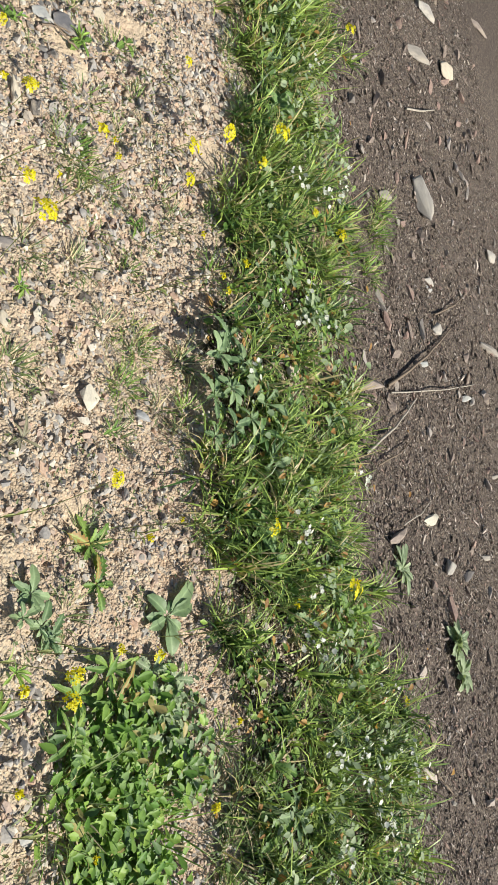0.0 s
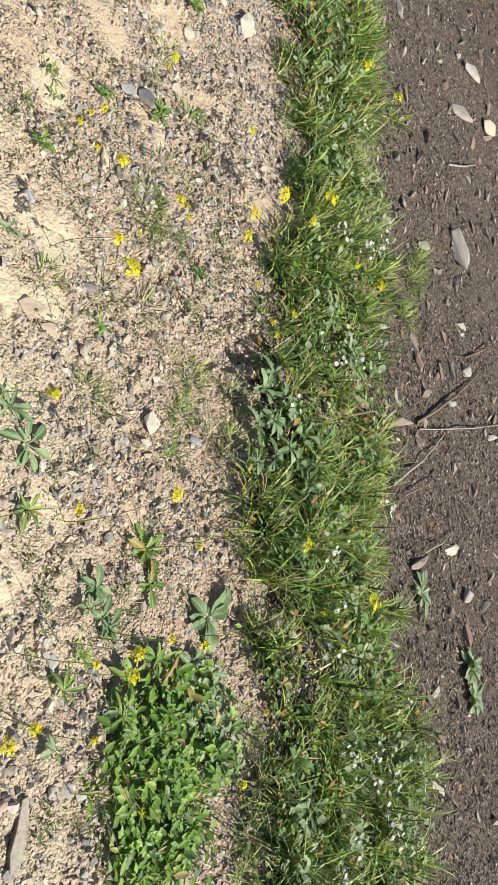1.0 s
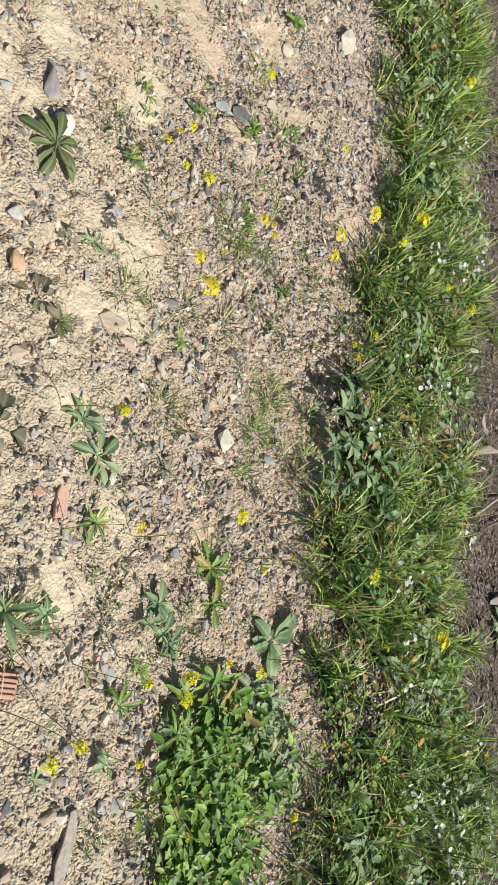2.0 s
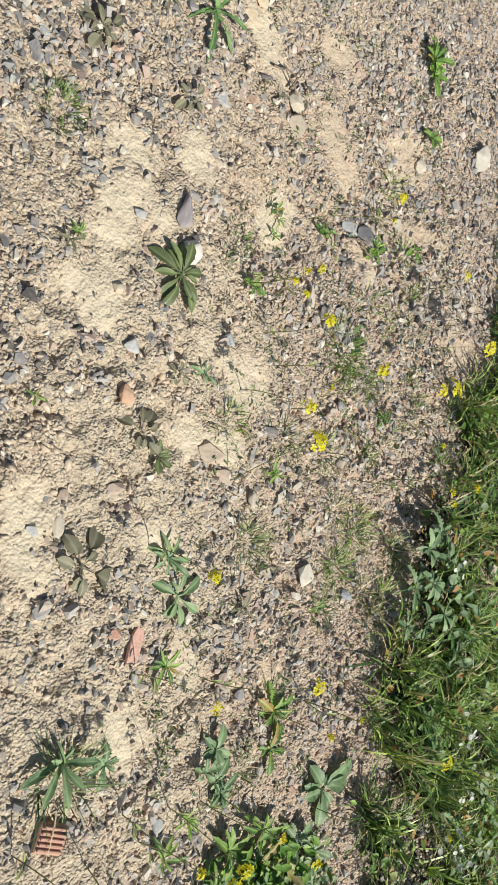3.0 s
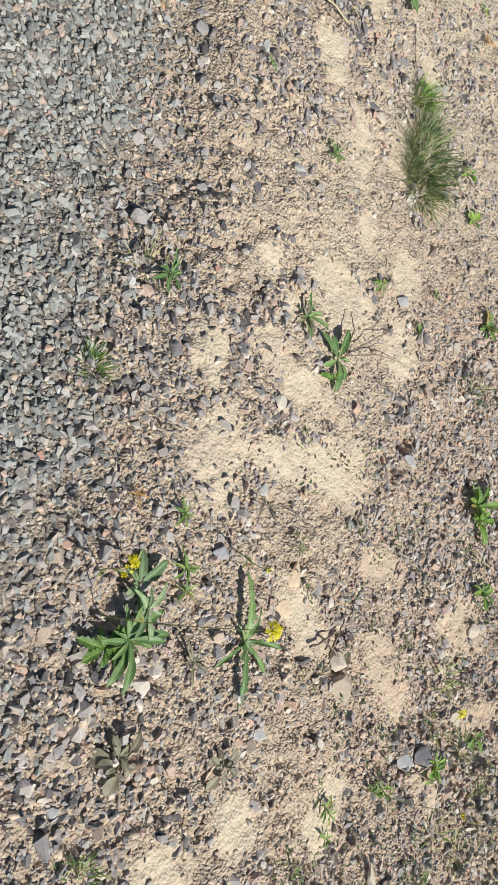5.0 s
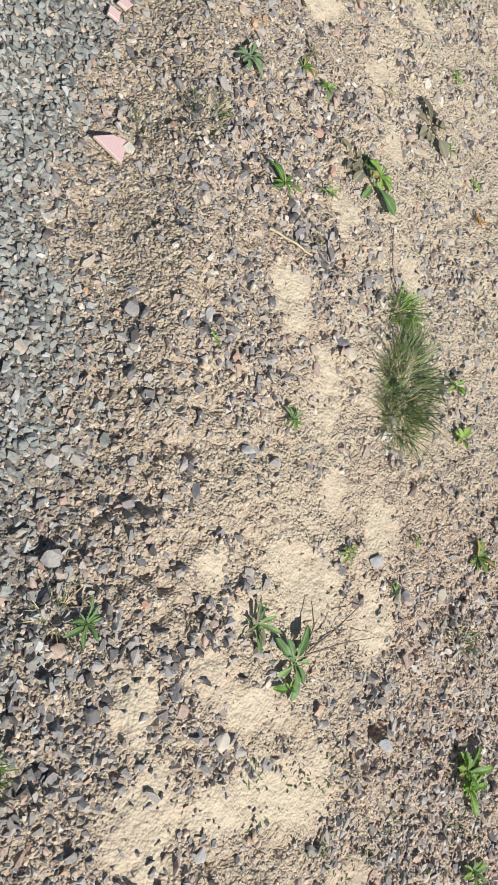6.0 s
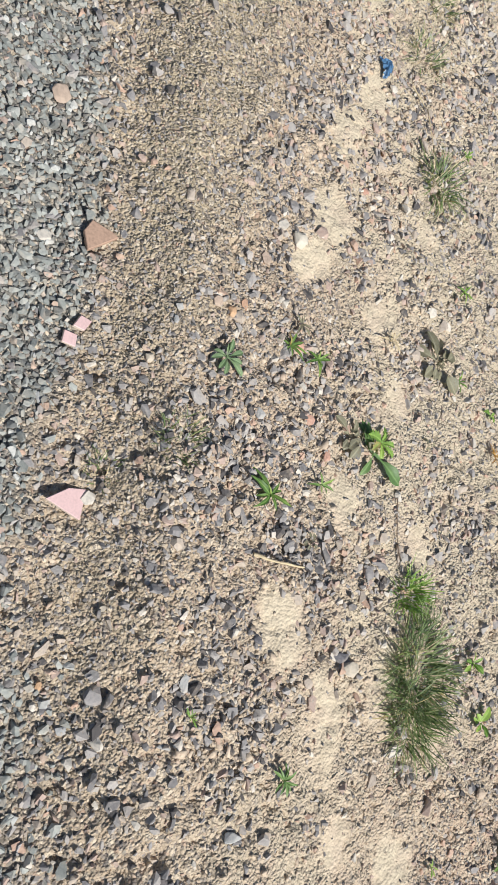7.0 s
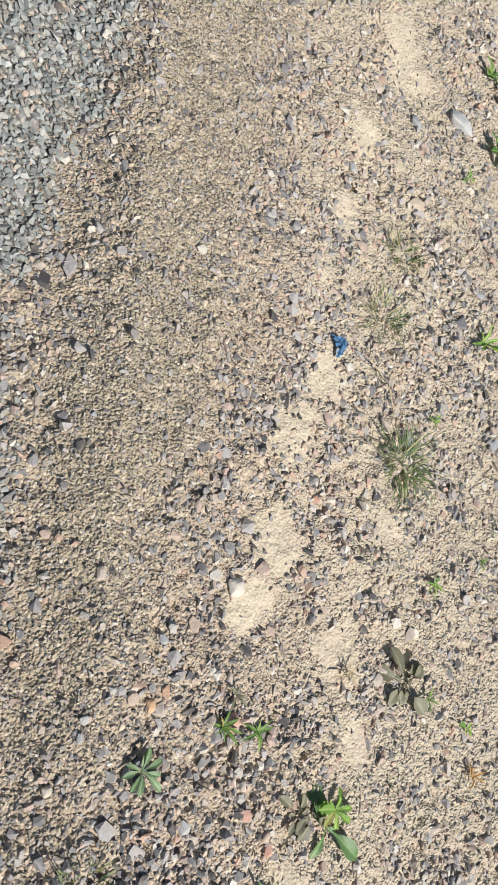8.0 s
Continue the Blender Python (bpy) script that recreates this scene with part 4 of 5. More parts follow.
# ---------------------------------------------------------------- leaves and rosettes
def leaf_mesh(kind, seed, material):
    """A leaf of unit length along +x, folded at the midrib, arching up and over."""
    r = np.random.default_rng(seed)
    n = 13 if kind in ("lobed", "thistle") else 10
    verts, faces, tone = [], [], []
    arch, droop, wave = r.uniform(0.12, 0.32), r.uniform(0.2, 0.5), r.uniform(0.01, 0.035)
    side, ragged = r.uniform(-0.28, 0.28), r.uniform(0.85, 1.15, (n + 1, 2))
    for k in range(n + 1):
        u = k / n
        if kind == "oval":
            w = 0.016 + 0.185 * math.sin(math.pi * max(0.0, (u - 0.18) / 0.82) ** 1.05) ** 0.62
        elif kind == "paddle":
            w = 0.013 + 0.185 * math.sin(math.pi * max(0.0, (u - 0.42) / 0.58)) ** 0.55
        elif kind == "spoon":
            w = 0.024 + 0.125 * math.sin(math.pi * max(0.0, (u - 0.25) / 0.75) ** 1.3) ** 0.65
        elif kind == "lance":
            w = 0.088 * math.sin(math.pi * u ** 1.2) ** 0.85 + 0.014
        elif kind == "lobed":
            w = (0.03 + 0.15 * math.sin(math.pi * u ** 1.35) ** 0.8) * (1.15 if k % 2 else 0.62)
        elif kind == "thistle":
            w = (0.022 + 0.042 * math.sin(math.pi * u ** 0.9)) * (1.4 if k % 2 else 0.75)
        else:
            w = 0.062 * math.sin(math.pi * (0.12 + 0.88 * u)) + 0.004
        if k == n:
            w = 0.004
        z = arch * u - droop * u * u
        for v in (-1, -0.5, 0, 0.5, 1):
            fold = 0.32 * w * abs(v)
            verts.append((u + (0.03 if k % 2 and abs(v) == 1 and kind in ("lobed", "thistle") else 0), v * w * ragged[k, int(v > 0)] + side * u * u, z + fold + wave * math.sin(9 * u + 2 * v) * abs(v) + r.normal(0, 0.004)))
            tone.append(0.06 * abs(v) + 0.0)
    for k in range(n):
        for j in range(4):
            a = k * 5 + j
            faces.append((a, a + 5, a + 6, a + 1))
    me = mesh_of("leaf", verts, faces, material, True, tone)
    me.attributes.new("rib", "FLOAT", "POINT").data.foreach_set("value", np.array([1.0, 0.45, 0.0])[np.tile([2, 1, 0, 1, 2], n + 1)].astype(np.float32))
    return me


LEAVES = {}


def leaf_of(kind, material):
    key = (kind, material.name)
    if key not in LEAVES:
        LEAVES[key] = [leaf_mesh(kind, 400 + 7 * len(LEAVES) + k, material) for k in range(4)]
    return LEAVES[key][int(rng.integers(4))]


def rosette(x, y, leaves, length, kind, material, label, category="weed", up=18, name="rosette_weed", spin=None, group="", squash=1.0, high=0.008, spread=0.35, stretch=0.0):
    """A weed with leaves all round its crown; each leaf is a part."""
    base = thing(name, x, y, label, category, group)
    start = rng.uniform(0, 360) if spin is None else spin
    for k in range(leaves):
        a = start + 360 * k / leaves + rng.normal(0, 360 / leaves * 0.4)
        size = length * rng.uniform(0.8 - spread, 1.12) * (1 - 0.25 * (k % 3 == 2))
        size *= 1 - stretch + 1.7 * stretch * abs(math.sin(radians(a)))
        tilt = -up * rng.uniform(0.1, 0.9) * (1.7 if k % 3 == 2 else 1)
        part("leaf", leaf_of(kind, material), base, m=pose(0, 0, high + rng.uniform(0, 0.006), 0, 0, a) @ pose(0, 0, 0, rng.normal(0, 9), tilt, 0) @ Matrix.Diagonal((size, size * squash * rng.uniform(0.85, 1.15), size, 1)))
    return base


# weeds on bare soil, kind by kind: x, y, leaves, leaf length, lift
rosette(0.822, 1.018, 15, 0.092, "spoon", OLIVE, "olive rosette with spoon-shaped leaves and reddish heart", up=14, spread=0.25)
rosette(0.822, 1.018, 6, 0.040, "lance", OLIVE, "reddish-olive young leaves in the heart of a rosette", up=55, high=0.012)
for x, y, n, l, up in ((1.076, 1.088, 10, 0.048, 28), (1.386, 0.029, 10, 0.073, 30), (1.385, -0.067, 9, 0.065, 30), (1.579, 1.386, 8, 0.051, 28), (1.317, 1.349, 7, 0.040, 28), (1.746, 2.131, 14, 0.078, 38), (1.795, 1.877, 10, 0.058, 34), (1.755, 2.711, 10, 0.063, 34), (1.948, 5.719, 10, 0.089, 34), (1.946, 6.046, 9, 0.076, 34),):
    rosette(x, y, n, l, "lobed", WEED, "green weed with ragged lobed leaves in stony soil", up=up)
for x, y, n, l, up in ((1.132, 1.326, 8, 0.038, 30), (0.969, 0.143, 11, 0.056, 26), (1.505, 0.306, 8, 0.047, 30), (0.553, 1.009, 8, 0.033, 26), (1.049, -0.280, 8, 0.059, 28), (1.707, 0.898, 7, 0.041, 30), (1.154, 1.308, 7, 0.032, 30), (0.525, 0.655, 7, 0.029, 26), (1.274, 0.638, 7, 0.035, 28), (1.229, 2.665, 6, 0.033, 28), (1.146, 1.257, 8, 0.033, 30), (1.038, 1.176, 6, 0.020, 30), (0.990, 2.942, 7, 0.029, 30), (1.219, 2.658, 8, 0.038, 28), (1.617, 4.689, 8, 0.037, 30),):
    rosette(x, y, n, l, "lance", WEED, "small green weed with narrow leaves", up=up)
for x, y, n, l, up in ((0.861, 0.790, 6, 0.028, 20), (0.789, 0.642, 6, 0.062, 22), (0.697, 0.338, 6, 0.088, 10), (0.774, 1.438, 8, 0.049, 22), (0.523, 1.456, 8, 0.059, 20), (0.420, 0.479, 6, 0.042, 20), (1.155, 3.708, 6, 0.052, 14), (1.495, 3.988, 13, 0.080, 16), (1.049, 3.441, 6, 0.023, 26), (1.455, 3.747, 5, 0.025, 24),):
    rosette(x, y, n + 1, l * 1.12, "paddle", DULL, "sparse dull purplish-green weed with round leaves on thin stalks", up=up * 0.5)
for x, y, n, l, up in ((0.953, 0.822, 9, 0.042, 24), (0.921, 0.382, 10, 0.068, 20), (0.809, -0.394, 7, 0.047, 30), (0.721, -0.045, 10, 0.09, 40),):
    rosette(x, y, n, l, "lance", BLUISH, "bluish green weed with narrow pointed leaves", up=up)
for x, y, n, l, up in ((0.850, 0.600, 6, 0.055, 22),):
    rosette(x, y, n, l, "oval", OLIVE, "sparse olive weed with oval leaves on red stalks", up=up)
for x, y, n, l, up in ((1.264, 0.645, 8, 0.041, 30), (1.113, -0.205, 9, 0.048, 30), (1.030, 1.202, 6, 0.023, 30), (1.349, 1.350, 8, 0.042, 30), (1.574, 1.395, 8, 0.049, 30), (0.748, 3.067, 8, 0.022, 30), (1.400, 2.583, 7, 0.025, 30), (1.475, 2.726, 6, 0.025, 30), (1.844, 4.994, 10, 0.069, 34), (1.805, 5.565, 8, 0.042, 34), (1.796, 4.317, 6, 0.024, 30), (1.888, 4.426, 7, 0.036, 30),):
    rosette(x, y, n, l, "lance", FRESH, "bright green seedling with narrow leaves", up=up)
for x, y, n, l, up in ((0.976, 0.298, 9, 0.080, 14), (0.770, 3.804, 9, 0.054, 16),):
    rosette(x, y, n, l, "spoon", BLUISH, "bluish green rosette with spoon-shaped leaves", up=up)
for x, y, n, l, up in ((1.215, 0.285, 7, 0.058, 24), (0.534, 0.985, 8, 0.042, 28), (0.370, 0.936, 7, 0.039, 24), (1.080, 1.624, 8, 0.039, 28), (0.982, 3.946, 9, 0.040, 28),):
    rosette(x, y, n, l, "lance", DULL, "dull green weed with narrow leaves", up=up)
for x, y, n, l, up in ((0.990, 2.944, 8, 0.041, 30), (0.545, 2.442, 13, 0.053, 34), (0.939, 2.470, 9, 0.061, 28),):
    rosette(x, y, n, l, "lance", BROAD, "dark green weed with long narrow leaves", up=up)
for x, y, n, l, up in ((0.831, -0.058, 11, 0.052, 18), (1.225, -0.160, 13, 0.060, 20),):
    rosette(x, y, n, l, "lobed", BLUISH, "bluish green weed with lobed leaves", up=up)
for x, y, n, l, up in ((1.185, -0.055, 13, 0.058, 16), (1.14, -0.10, 9, 0.045, 20), (1.626, -0.185, 9, 0.125, 10), (1.21, -0.13, 9, 0.055, 14), (1.012, -0.404, 5, 0.050, 14),):
    rosette(x, y, n, l, "oval", BLUISH, "bluish green weed with broad oval leaves", up=up)
for x, y, n, l, up in ((1.765, 1.463, 6, 0.041, 28),):
    rosette(x, y, n, l, "oval", WEED, "small green weed with oval leaves", up=up)
for x, y, n, l, up in ((0.632, 1.817, 11, 0.046, 26), (0.613, 1.926, 11, 0.034, 30), (0.949, 3.882, 12, 0.044, 30), (1.043, 3.873, 10, 0.044, 26), (1.575, 3.953, 8, 0.037, 28),):
    rosette(x, y, n, l, "blade", WEED, "small star-shaped green seedling in gravel", up=up, squash=1.3)
for x, y, n, l, up in ((0.668, 1.639, 10, 0.052, 20),):
    rosette(x, y, n, l, "blade", DULL, "dark thin-leaved seedling in gravel", up=up)
for x, y, n, l, up in ((0.297, 0.968, 12, 0.034, 40), (0.912, 3.525, 9, 0.060, 20), (1.066, 3.574, 7, 0.042, 22),):
    rosette(x, y, n, l * 1.15, "blade", WEED, "grassy star-shaped weed in pebbles", up=up, squash=1.35)
for x, y, n, l, up in ((0.932, 2.460, 7, 0.045, 28),):
    rosette(x, y, n, l, "spoon", DULL, "dull green rosette with spoon-shaped leaves", up=up)
for x, y, n, l, up in ((1.059, 2.394, 14, 0.082, 24),):
    rosette(x, y, n, l, "spoon", BROAD, "dark green rosette in bare sand", up=up)
for x, y, n, l, up in ((1.046, 2.338, 6, 0.049, 26), (1.663, 3.046, 8, 0.047, 30), (1.622, 3.195, 7, 0.037, 30), (1.719, 3.887, 6, 0.027, 24),):
    rosette(x, y, n, l, "oval", FRESH, "yellow-green seedling with oval leaves", up=up)
for x, y, n, l, up in ((1.768, 2.091, 12, 0.071, 38), (1.267, 3.715, 8, 0.076, 30),):
    rosette(x, y, n, l, "lobed", FRESH, "bright green weed with ragged leaves", up=up)
for x, y, n, l, up in ((0.497, 1.948, 8, 0.030, 25), (1.740, 3.772, 9, 0.044, 30),):
    rosette(x, y, n, l, "blade", RUST, "withered orange-brown seedling in pebbles", up=up)
for x, y, n, l, up in ((1.612, 4.242, 10, 0.039, 36),):
    rosette(x, y, n, l, "blade", FRESH, "bright green feathery seedling", up=up)
for x, y, n, l, up in ((1.298, 3.998, 8, 0.048, 26), (1.311, 4.006, 8, 0.040, 26),):
    rosette(x, y, n, l, "blade", STRAW, "sparse yellowed seedling in sand", up=up)
rosette(1.241, 3.683, 6, 0.105, "spoon", BROAD, "broad-leaved green weed with long upright leaves on sand", up=8, spin=85, stretch=0.42)
rosette(1.195, 3.715, 5, 0.060, "paddle", DULL, "dull weed with round leaves beside a green weed", up=8)
thistle = thing("thistle_rosette", 0.801, 1.683, "thistle rosette with long saw-edged leaves", "thistle")
for turn, size, tilt in ((93, 0.145, -16), (268, 0.135, -6), (52, 0.085, -14), (6, 0.100, -8), (-42, 0.105, -5), (215, 0.085, -8), (130, 0.05, -30), (240, 0.05, -30)):
    part("leaf", leaf_of("thistle", BROAD), thistle, m=pose(0, 0, 0.008, 0, 0, turn) @ pose(0, 0, 0, 0, tilt, 0) @ Matrix.Diagonal((size, size * 0.95, size, 1)))
rosette(0.505, 1.672, 17, 0.088, "lance", BROAD, "large green weed with long lance-shaped leaves", up=20, spread=0.5)
rosette(0.462, 1.655, 12, 0.062, "lobed", WEED, "green weed with ragged leaves in gravel", up=24)
rosette(0.519, 1.775, 9, 0.070, "oval", BLUISH, "dull weed with broad leaves beside a flowering weed", up=14, stretch=0.3)
rosette(0.53, 1.73, 7, 0.075, "lance", BLUISH, "bluish upper leaves of a flowering weed", up=24, high=0.03)
rosette(0.636, 1.772, 9, 0.042, "blade", WEED, "small star-shaped green seedling in gravel", up=26)
rosette(0.519, 1.466, 8, 0.050, "oval", DULL, "dull green seedling in gravel", up=20)
# by the dirt track
for k in range(46):
    y = rng.uniform(-1.2, 2.2)
    x = float(np.interp(y, EDGE_Y, VERGE_LEFT)) + rng.uniform(0.02, 0.75)
    rosette(x, y, int(rng.integers(7, 12)), rng.uniform(0.06, 0.10), ("lobed", "oval", "lance", "spoon")[k % 4], (BLUISH, BROAD, WEED)[k % 3], "leafy green weed growing among verge grass", up=36, group="verge weeds", high=0.03)
for x, y, l in ((1.34, -0.44, 0.065), (1.36, -0.60, 0.07), (1.31, -0.70, 0.07), (1.27, -0.62, 0.06), (1.42, -0.78, 0.07), (1.24, -0.80, 0.07), (1.30, -0.52, 0.06)):
    rosette(x, y, 14, l, "lobed", FRESH, "green ragged-leaved weed in a weed patch", up=26)
for x, y in ((1.50, -0.36), (1.55, -0.42), (1.47, -0.44), (1.60, -0.34), (1.53, -0.30), (1.58, -0.48)):
    rosette(x, y, 12, 0.062, "lobed", GREYLEAF, "pale downy weed with ragged leaves in a weed patch", up=24, high=0.02)
for x, y, l in ((1.28, -0.30, 0.09), (1.38, -0.34, 0.095), (1.43, -0.42, 0.09), (1.24, -0.38, 0.08), (1.38, -0.26, 0.085)):
    rosette(x, y, 11, l, "lance", WEED, "dark green weed with long drooping leaves in a weed patch", up=26, high=0.02)
rosette(2.99, -0.25, 30, 0.10, "spoon", GREYLEAF, "grey-green downy rosette beside the track", up=26)
rosette(3.42, -0.63, 34, 0.11, "oval", GREYLEAF, "grey-green downy rosette on the track", up=34)
rosette(3.43, -0.77, 26, 0.10, "oval", GREYLEAF, "grey-green downy rosette on the track", up=28)
for x, y, n, l in ((1.93, 0.42, 10, 0.10), (2.00, 0.50, 9, 0.09), (1.90, 0.52, 9, 0.09), (2.00, 0.33, 9, 0.095), (1.93, 0.30, 8, 0.08), (2.04, 0.42, 8, 0.085)):
    rosette(x, y, n, l * 0.8, "oval", BLUISH, "bluish green broad-leaved plant in the grass", up=22, high=0.05)
for x, y, n, l in ((1.88, 0.40, 9, 0.09), (1.97, 0.58, 9, 0.09), (1.86, 0.28, 9, 0.07)):
    rosette(x, y, n + 2, l * 0.8, "lobed", BLUISH, "bluish green lobed plant at the grass edge", up=24, high=0.04)


# ---------------------------------------------------------------- grass
def blades(x, y, z, length, width, azim, lean, curl, tone):
    """Tapered curved blades, three segments each."""
    n = len(x)
    levels, sides = (0.0, 0.34, 0.70, 1.0), (1.0, 0.85, 0.55, 0.0)
    dx, dy = np.cos(azim), np.sin(azim)
    out = []
    ang = lean
    px, py, pz = x.copy(), y.copy(), z.copy()
    for k in range(4):
        if k:
            seg = length * (levels[k] - levels[k - 1])
            px, py, pz = px + dx * np.sin(ang) * seg, py + dy * np.sin(ang) * seg, pz + np.cos(ang) * seg
            ang = ang + curl
        w = width * sides[k] * 0.5
        if k < 3:
            out.append(np.stack([px - dy * w, py + dx * w, pz], 1))
            out.append(np.stack([px + dy * w, py - dx * w, pz], 1))
        else:
            out.append(np.stack([px, py, pz], 1))
    v = np.stack(out, 1).reshape(-1, 3)
    tri = np.array(((0, 1, 3), (0, 3, 2), (2, 3, 5), (2, 5, 4), (4, 5, 6)))
    f = (tri[None] + (np.arange(n) * 7)[:, None, None]).reshape(-1, 3)
    return v, f, np.repeat(tone, 7)


def tuft_mesh(name, n, radius, length, width, material, lean=0.55, squash=1.0):
    """Blades that spring from one crown."""
    a, r = rng.uniform(0, 2 * np.pi, n), radius * np.sqrt(rng.uniform(size=n))
    az = a + rng.normal(0, 0.7, n)
    v, f, t = blades(r * np.cos(a) * squash, r * np.sin(a), np.full(n, -0.004), length * rng.uniform(0.45, 1.1, n), width * rng.uniform(0.7, 1.3, n), az, np.abs(rng.normal(lean, 0.28, n)), rng.normal(0.28, 0.2, n), rng.uniform(0, 1, n))
    return mesh_of(name, v, f, material, True, t)


def tuft(x, y, n, radius, length, width, label, material=TUFT, dry=0, name="grass_tuft", **kw):
    base = thing(name, x, y, label, "grass tuft")
    part("foliage", tuft_mesh("foliage", n, radius, length, width, material, **kw), base)
    if dry:
        part("dry_foliage", tuft_mesh("dry_foliage", dry, radius, length * 0.9, width, STRAW, lean=0.9), base, "dry straw-coloured blades")
    return base


big = thing("grass_tuft", 1.429, 3.159, "dense wiry dark green grass tuft on sand", "grass tuft")
part("foliage", tuft_mesh("foliage", 420, 0.12, 0.12, 0.0034, TUFT, squash=0.62, lean=0.75), big)
part("foliage", tuft_mesh("foliage", 200, 0.075, 0.11, 0.0034, TUFT, squash=0.8, lean=0.8), big, m=pose(-0.02, -0.10, 0))
part("dry_foliage", tuft_mesh("dry_foliage", 130, 0.13, 0.09, 0.002, STRAW, lean=1.0, squash=0.6), big, "dry straw-coloured blades", m=pose(-0.02, -0.04, 0))
tuft(1.395, 3.354, 160, 0.045, 0.075, 0.003, "small bright green grass tuft on sand", FRESH)
tuft(1.509, 4.552, 130, 0.05, 0.12, 0.0035, "sprawling green grass tuft on sand", TUFT, 14, lean=0.95)
tuft(1.435, 4.959, 60, 0.05, 0.10, 0.0028, "thin half-dry grass tuft in pebbles", TUFT, 40, lean=0.9)
tuft(1.506, 5.182, 50, 0.05, 0.08, 0.0028, "thin half-dry grass tuft in pebbles", TUFT, 30, lean=0.9)
tuft(0.495, 2.455, 26, 0.03, 0.07, 0.003, "dry brown grass tuft behind a green weed", TUFT, 26, lean=0.9)
tuft(0.386, 2.187, 60, 0.025, 0.052, 0.0028, "small fine green tuft in gravel", WEED)
tuft(1.497, 1.051, 230, 0.085, 0.06, 0.003, "soft feathery green clump on pebbly soil", WEED, 20, squash=0.85, lean=0.8)
tuft(0.471, 1.252, 80, 0.05, 0.045, 0.0028, "thin fine green tuft in gravel", WEED)
tuft(0.680, 3.602, 80, 0.05, 0.052, 0.0024, "thin dark green tuft in gravel", TUFT)
tuft(0.545, 3.527, 46, 0.035, 0.05, 0.0022, "thin yellowish green tuft in gravel", TUFT, 14)
tuft(0.735, -0.085, 44, 0.05, 0.13, 0.0035, "dark grassy clump in pebbles", TUFT, 20, lean=0.8)
tuft(1.22, -0.55, 90, 0.10, 0.12, 0.005, "dense green grass clump at a weed patch", FRESH, 20)
tuft(1.45, -0.66, 90, 0.12, 0.12, 0.005, "dense green grass clump at a weed patch", FRESH, 20)
tuft(1.08, 0.74, 50, 0.04, 0.05, 0.0025, "thin yellowing grass tuft in sand", FRESH, 10)
tuft(1.66, 0.55, 70, 0.06, 0.07, 0.003, "thin grass tuft on pebbly soil", FRESH, 20, lean=0.8)
tuft(1.58, 0.42, 60, 0.05, 0.07, 0.003, "thin grass tuft on pebbly soil", FRESH, 16, lean=0.8)
tuft(1.62, 1.62, 30, 0.04, 0.07, 0.003, "thin grass tuft on pebbly soil", FRESH, 10, lean=0.8)
for x, y in ((1.663, 0.511), (1.587, 0.433), (1.533, 0.293), (1.368, 0.060), (1.286, -0.128), (1.754, 0.283), (1.466, 0.735), (1.285, 0.739), (1.207, 0.445), (1.551, 0.583), (1.688, 2.473), (1.809, 1.226), (1.883, 0.941), (1.833, 0.066), (1.202, 0.460),):
    tuft(x, y, 34, 0.04, 0.075, 0.003, "thin half-dry grass tuft on pebbly soil", TUFT, 12, lean=0.85)
for x, y in ((1.62, 0.98), (1.74, 0.86), (1.70, 1.16), (1.58, 1.22), (1.83, 1.02), (1.66, 0.76), (1.55, 0.84), (1.79, 1.30), (1.60, 1.50), (1.72, 1.44)):
    tuft(x, y, 30, 0.035, 0.06, 0.003, "thin grass tuft on pebbly soil", WEED, 10, lean=0.9)
for x, y in ((1.225, -0.482), (1.802, -0.722), (1.750, -0.837),):
    tuft(x, y, 90, 0.05, 0.16, 0.005, "loose green grass tuft at a weed patch", TUFT, 14, lean=0.85)
for k in range(26):
    y = rng.uniform(-1.2, 2.4)
    x = float(np.interp(y, EDGE_Y, VERGE_LEFT)) - abs(rng.normal(0, 0.06)) + 0.03
    tuft(x, y, int(rng.integers(20, 50)), 0.03, rng.uniform(0.06, 0.11), 0.0035, "loose green grass tuft before the verge", (FRESH, TUFT)[k % 2], 8, lean=0.9)
for x, y in ((3.378, 1.325), (3.286, 1.203), (2.619, -0.077), (2.471, -0.362), (3.149, 1.010)):
    tuft(x, y, 90, 0.06, 0.11, 0.004, "yellow-green grass tuft at the edge of the track", FRESH, 24, lean=0.7)


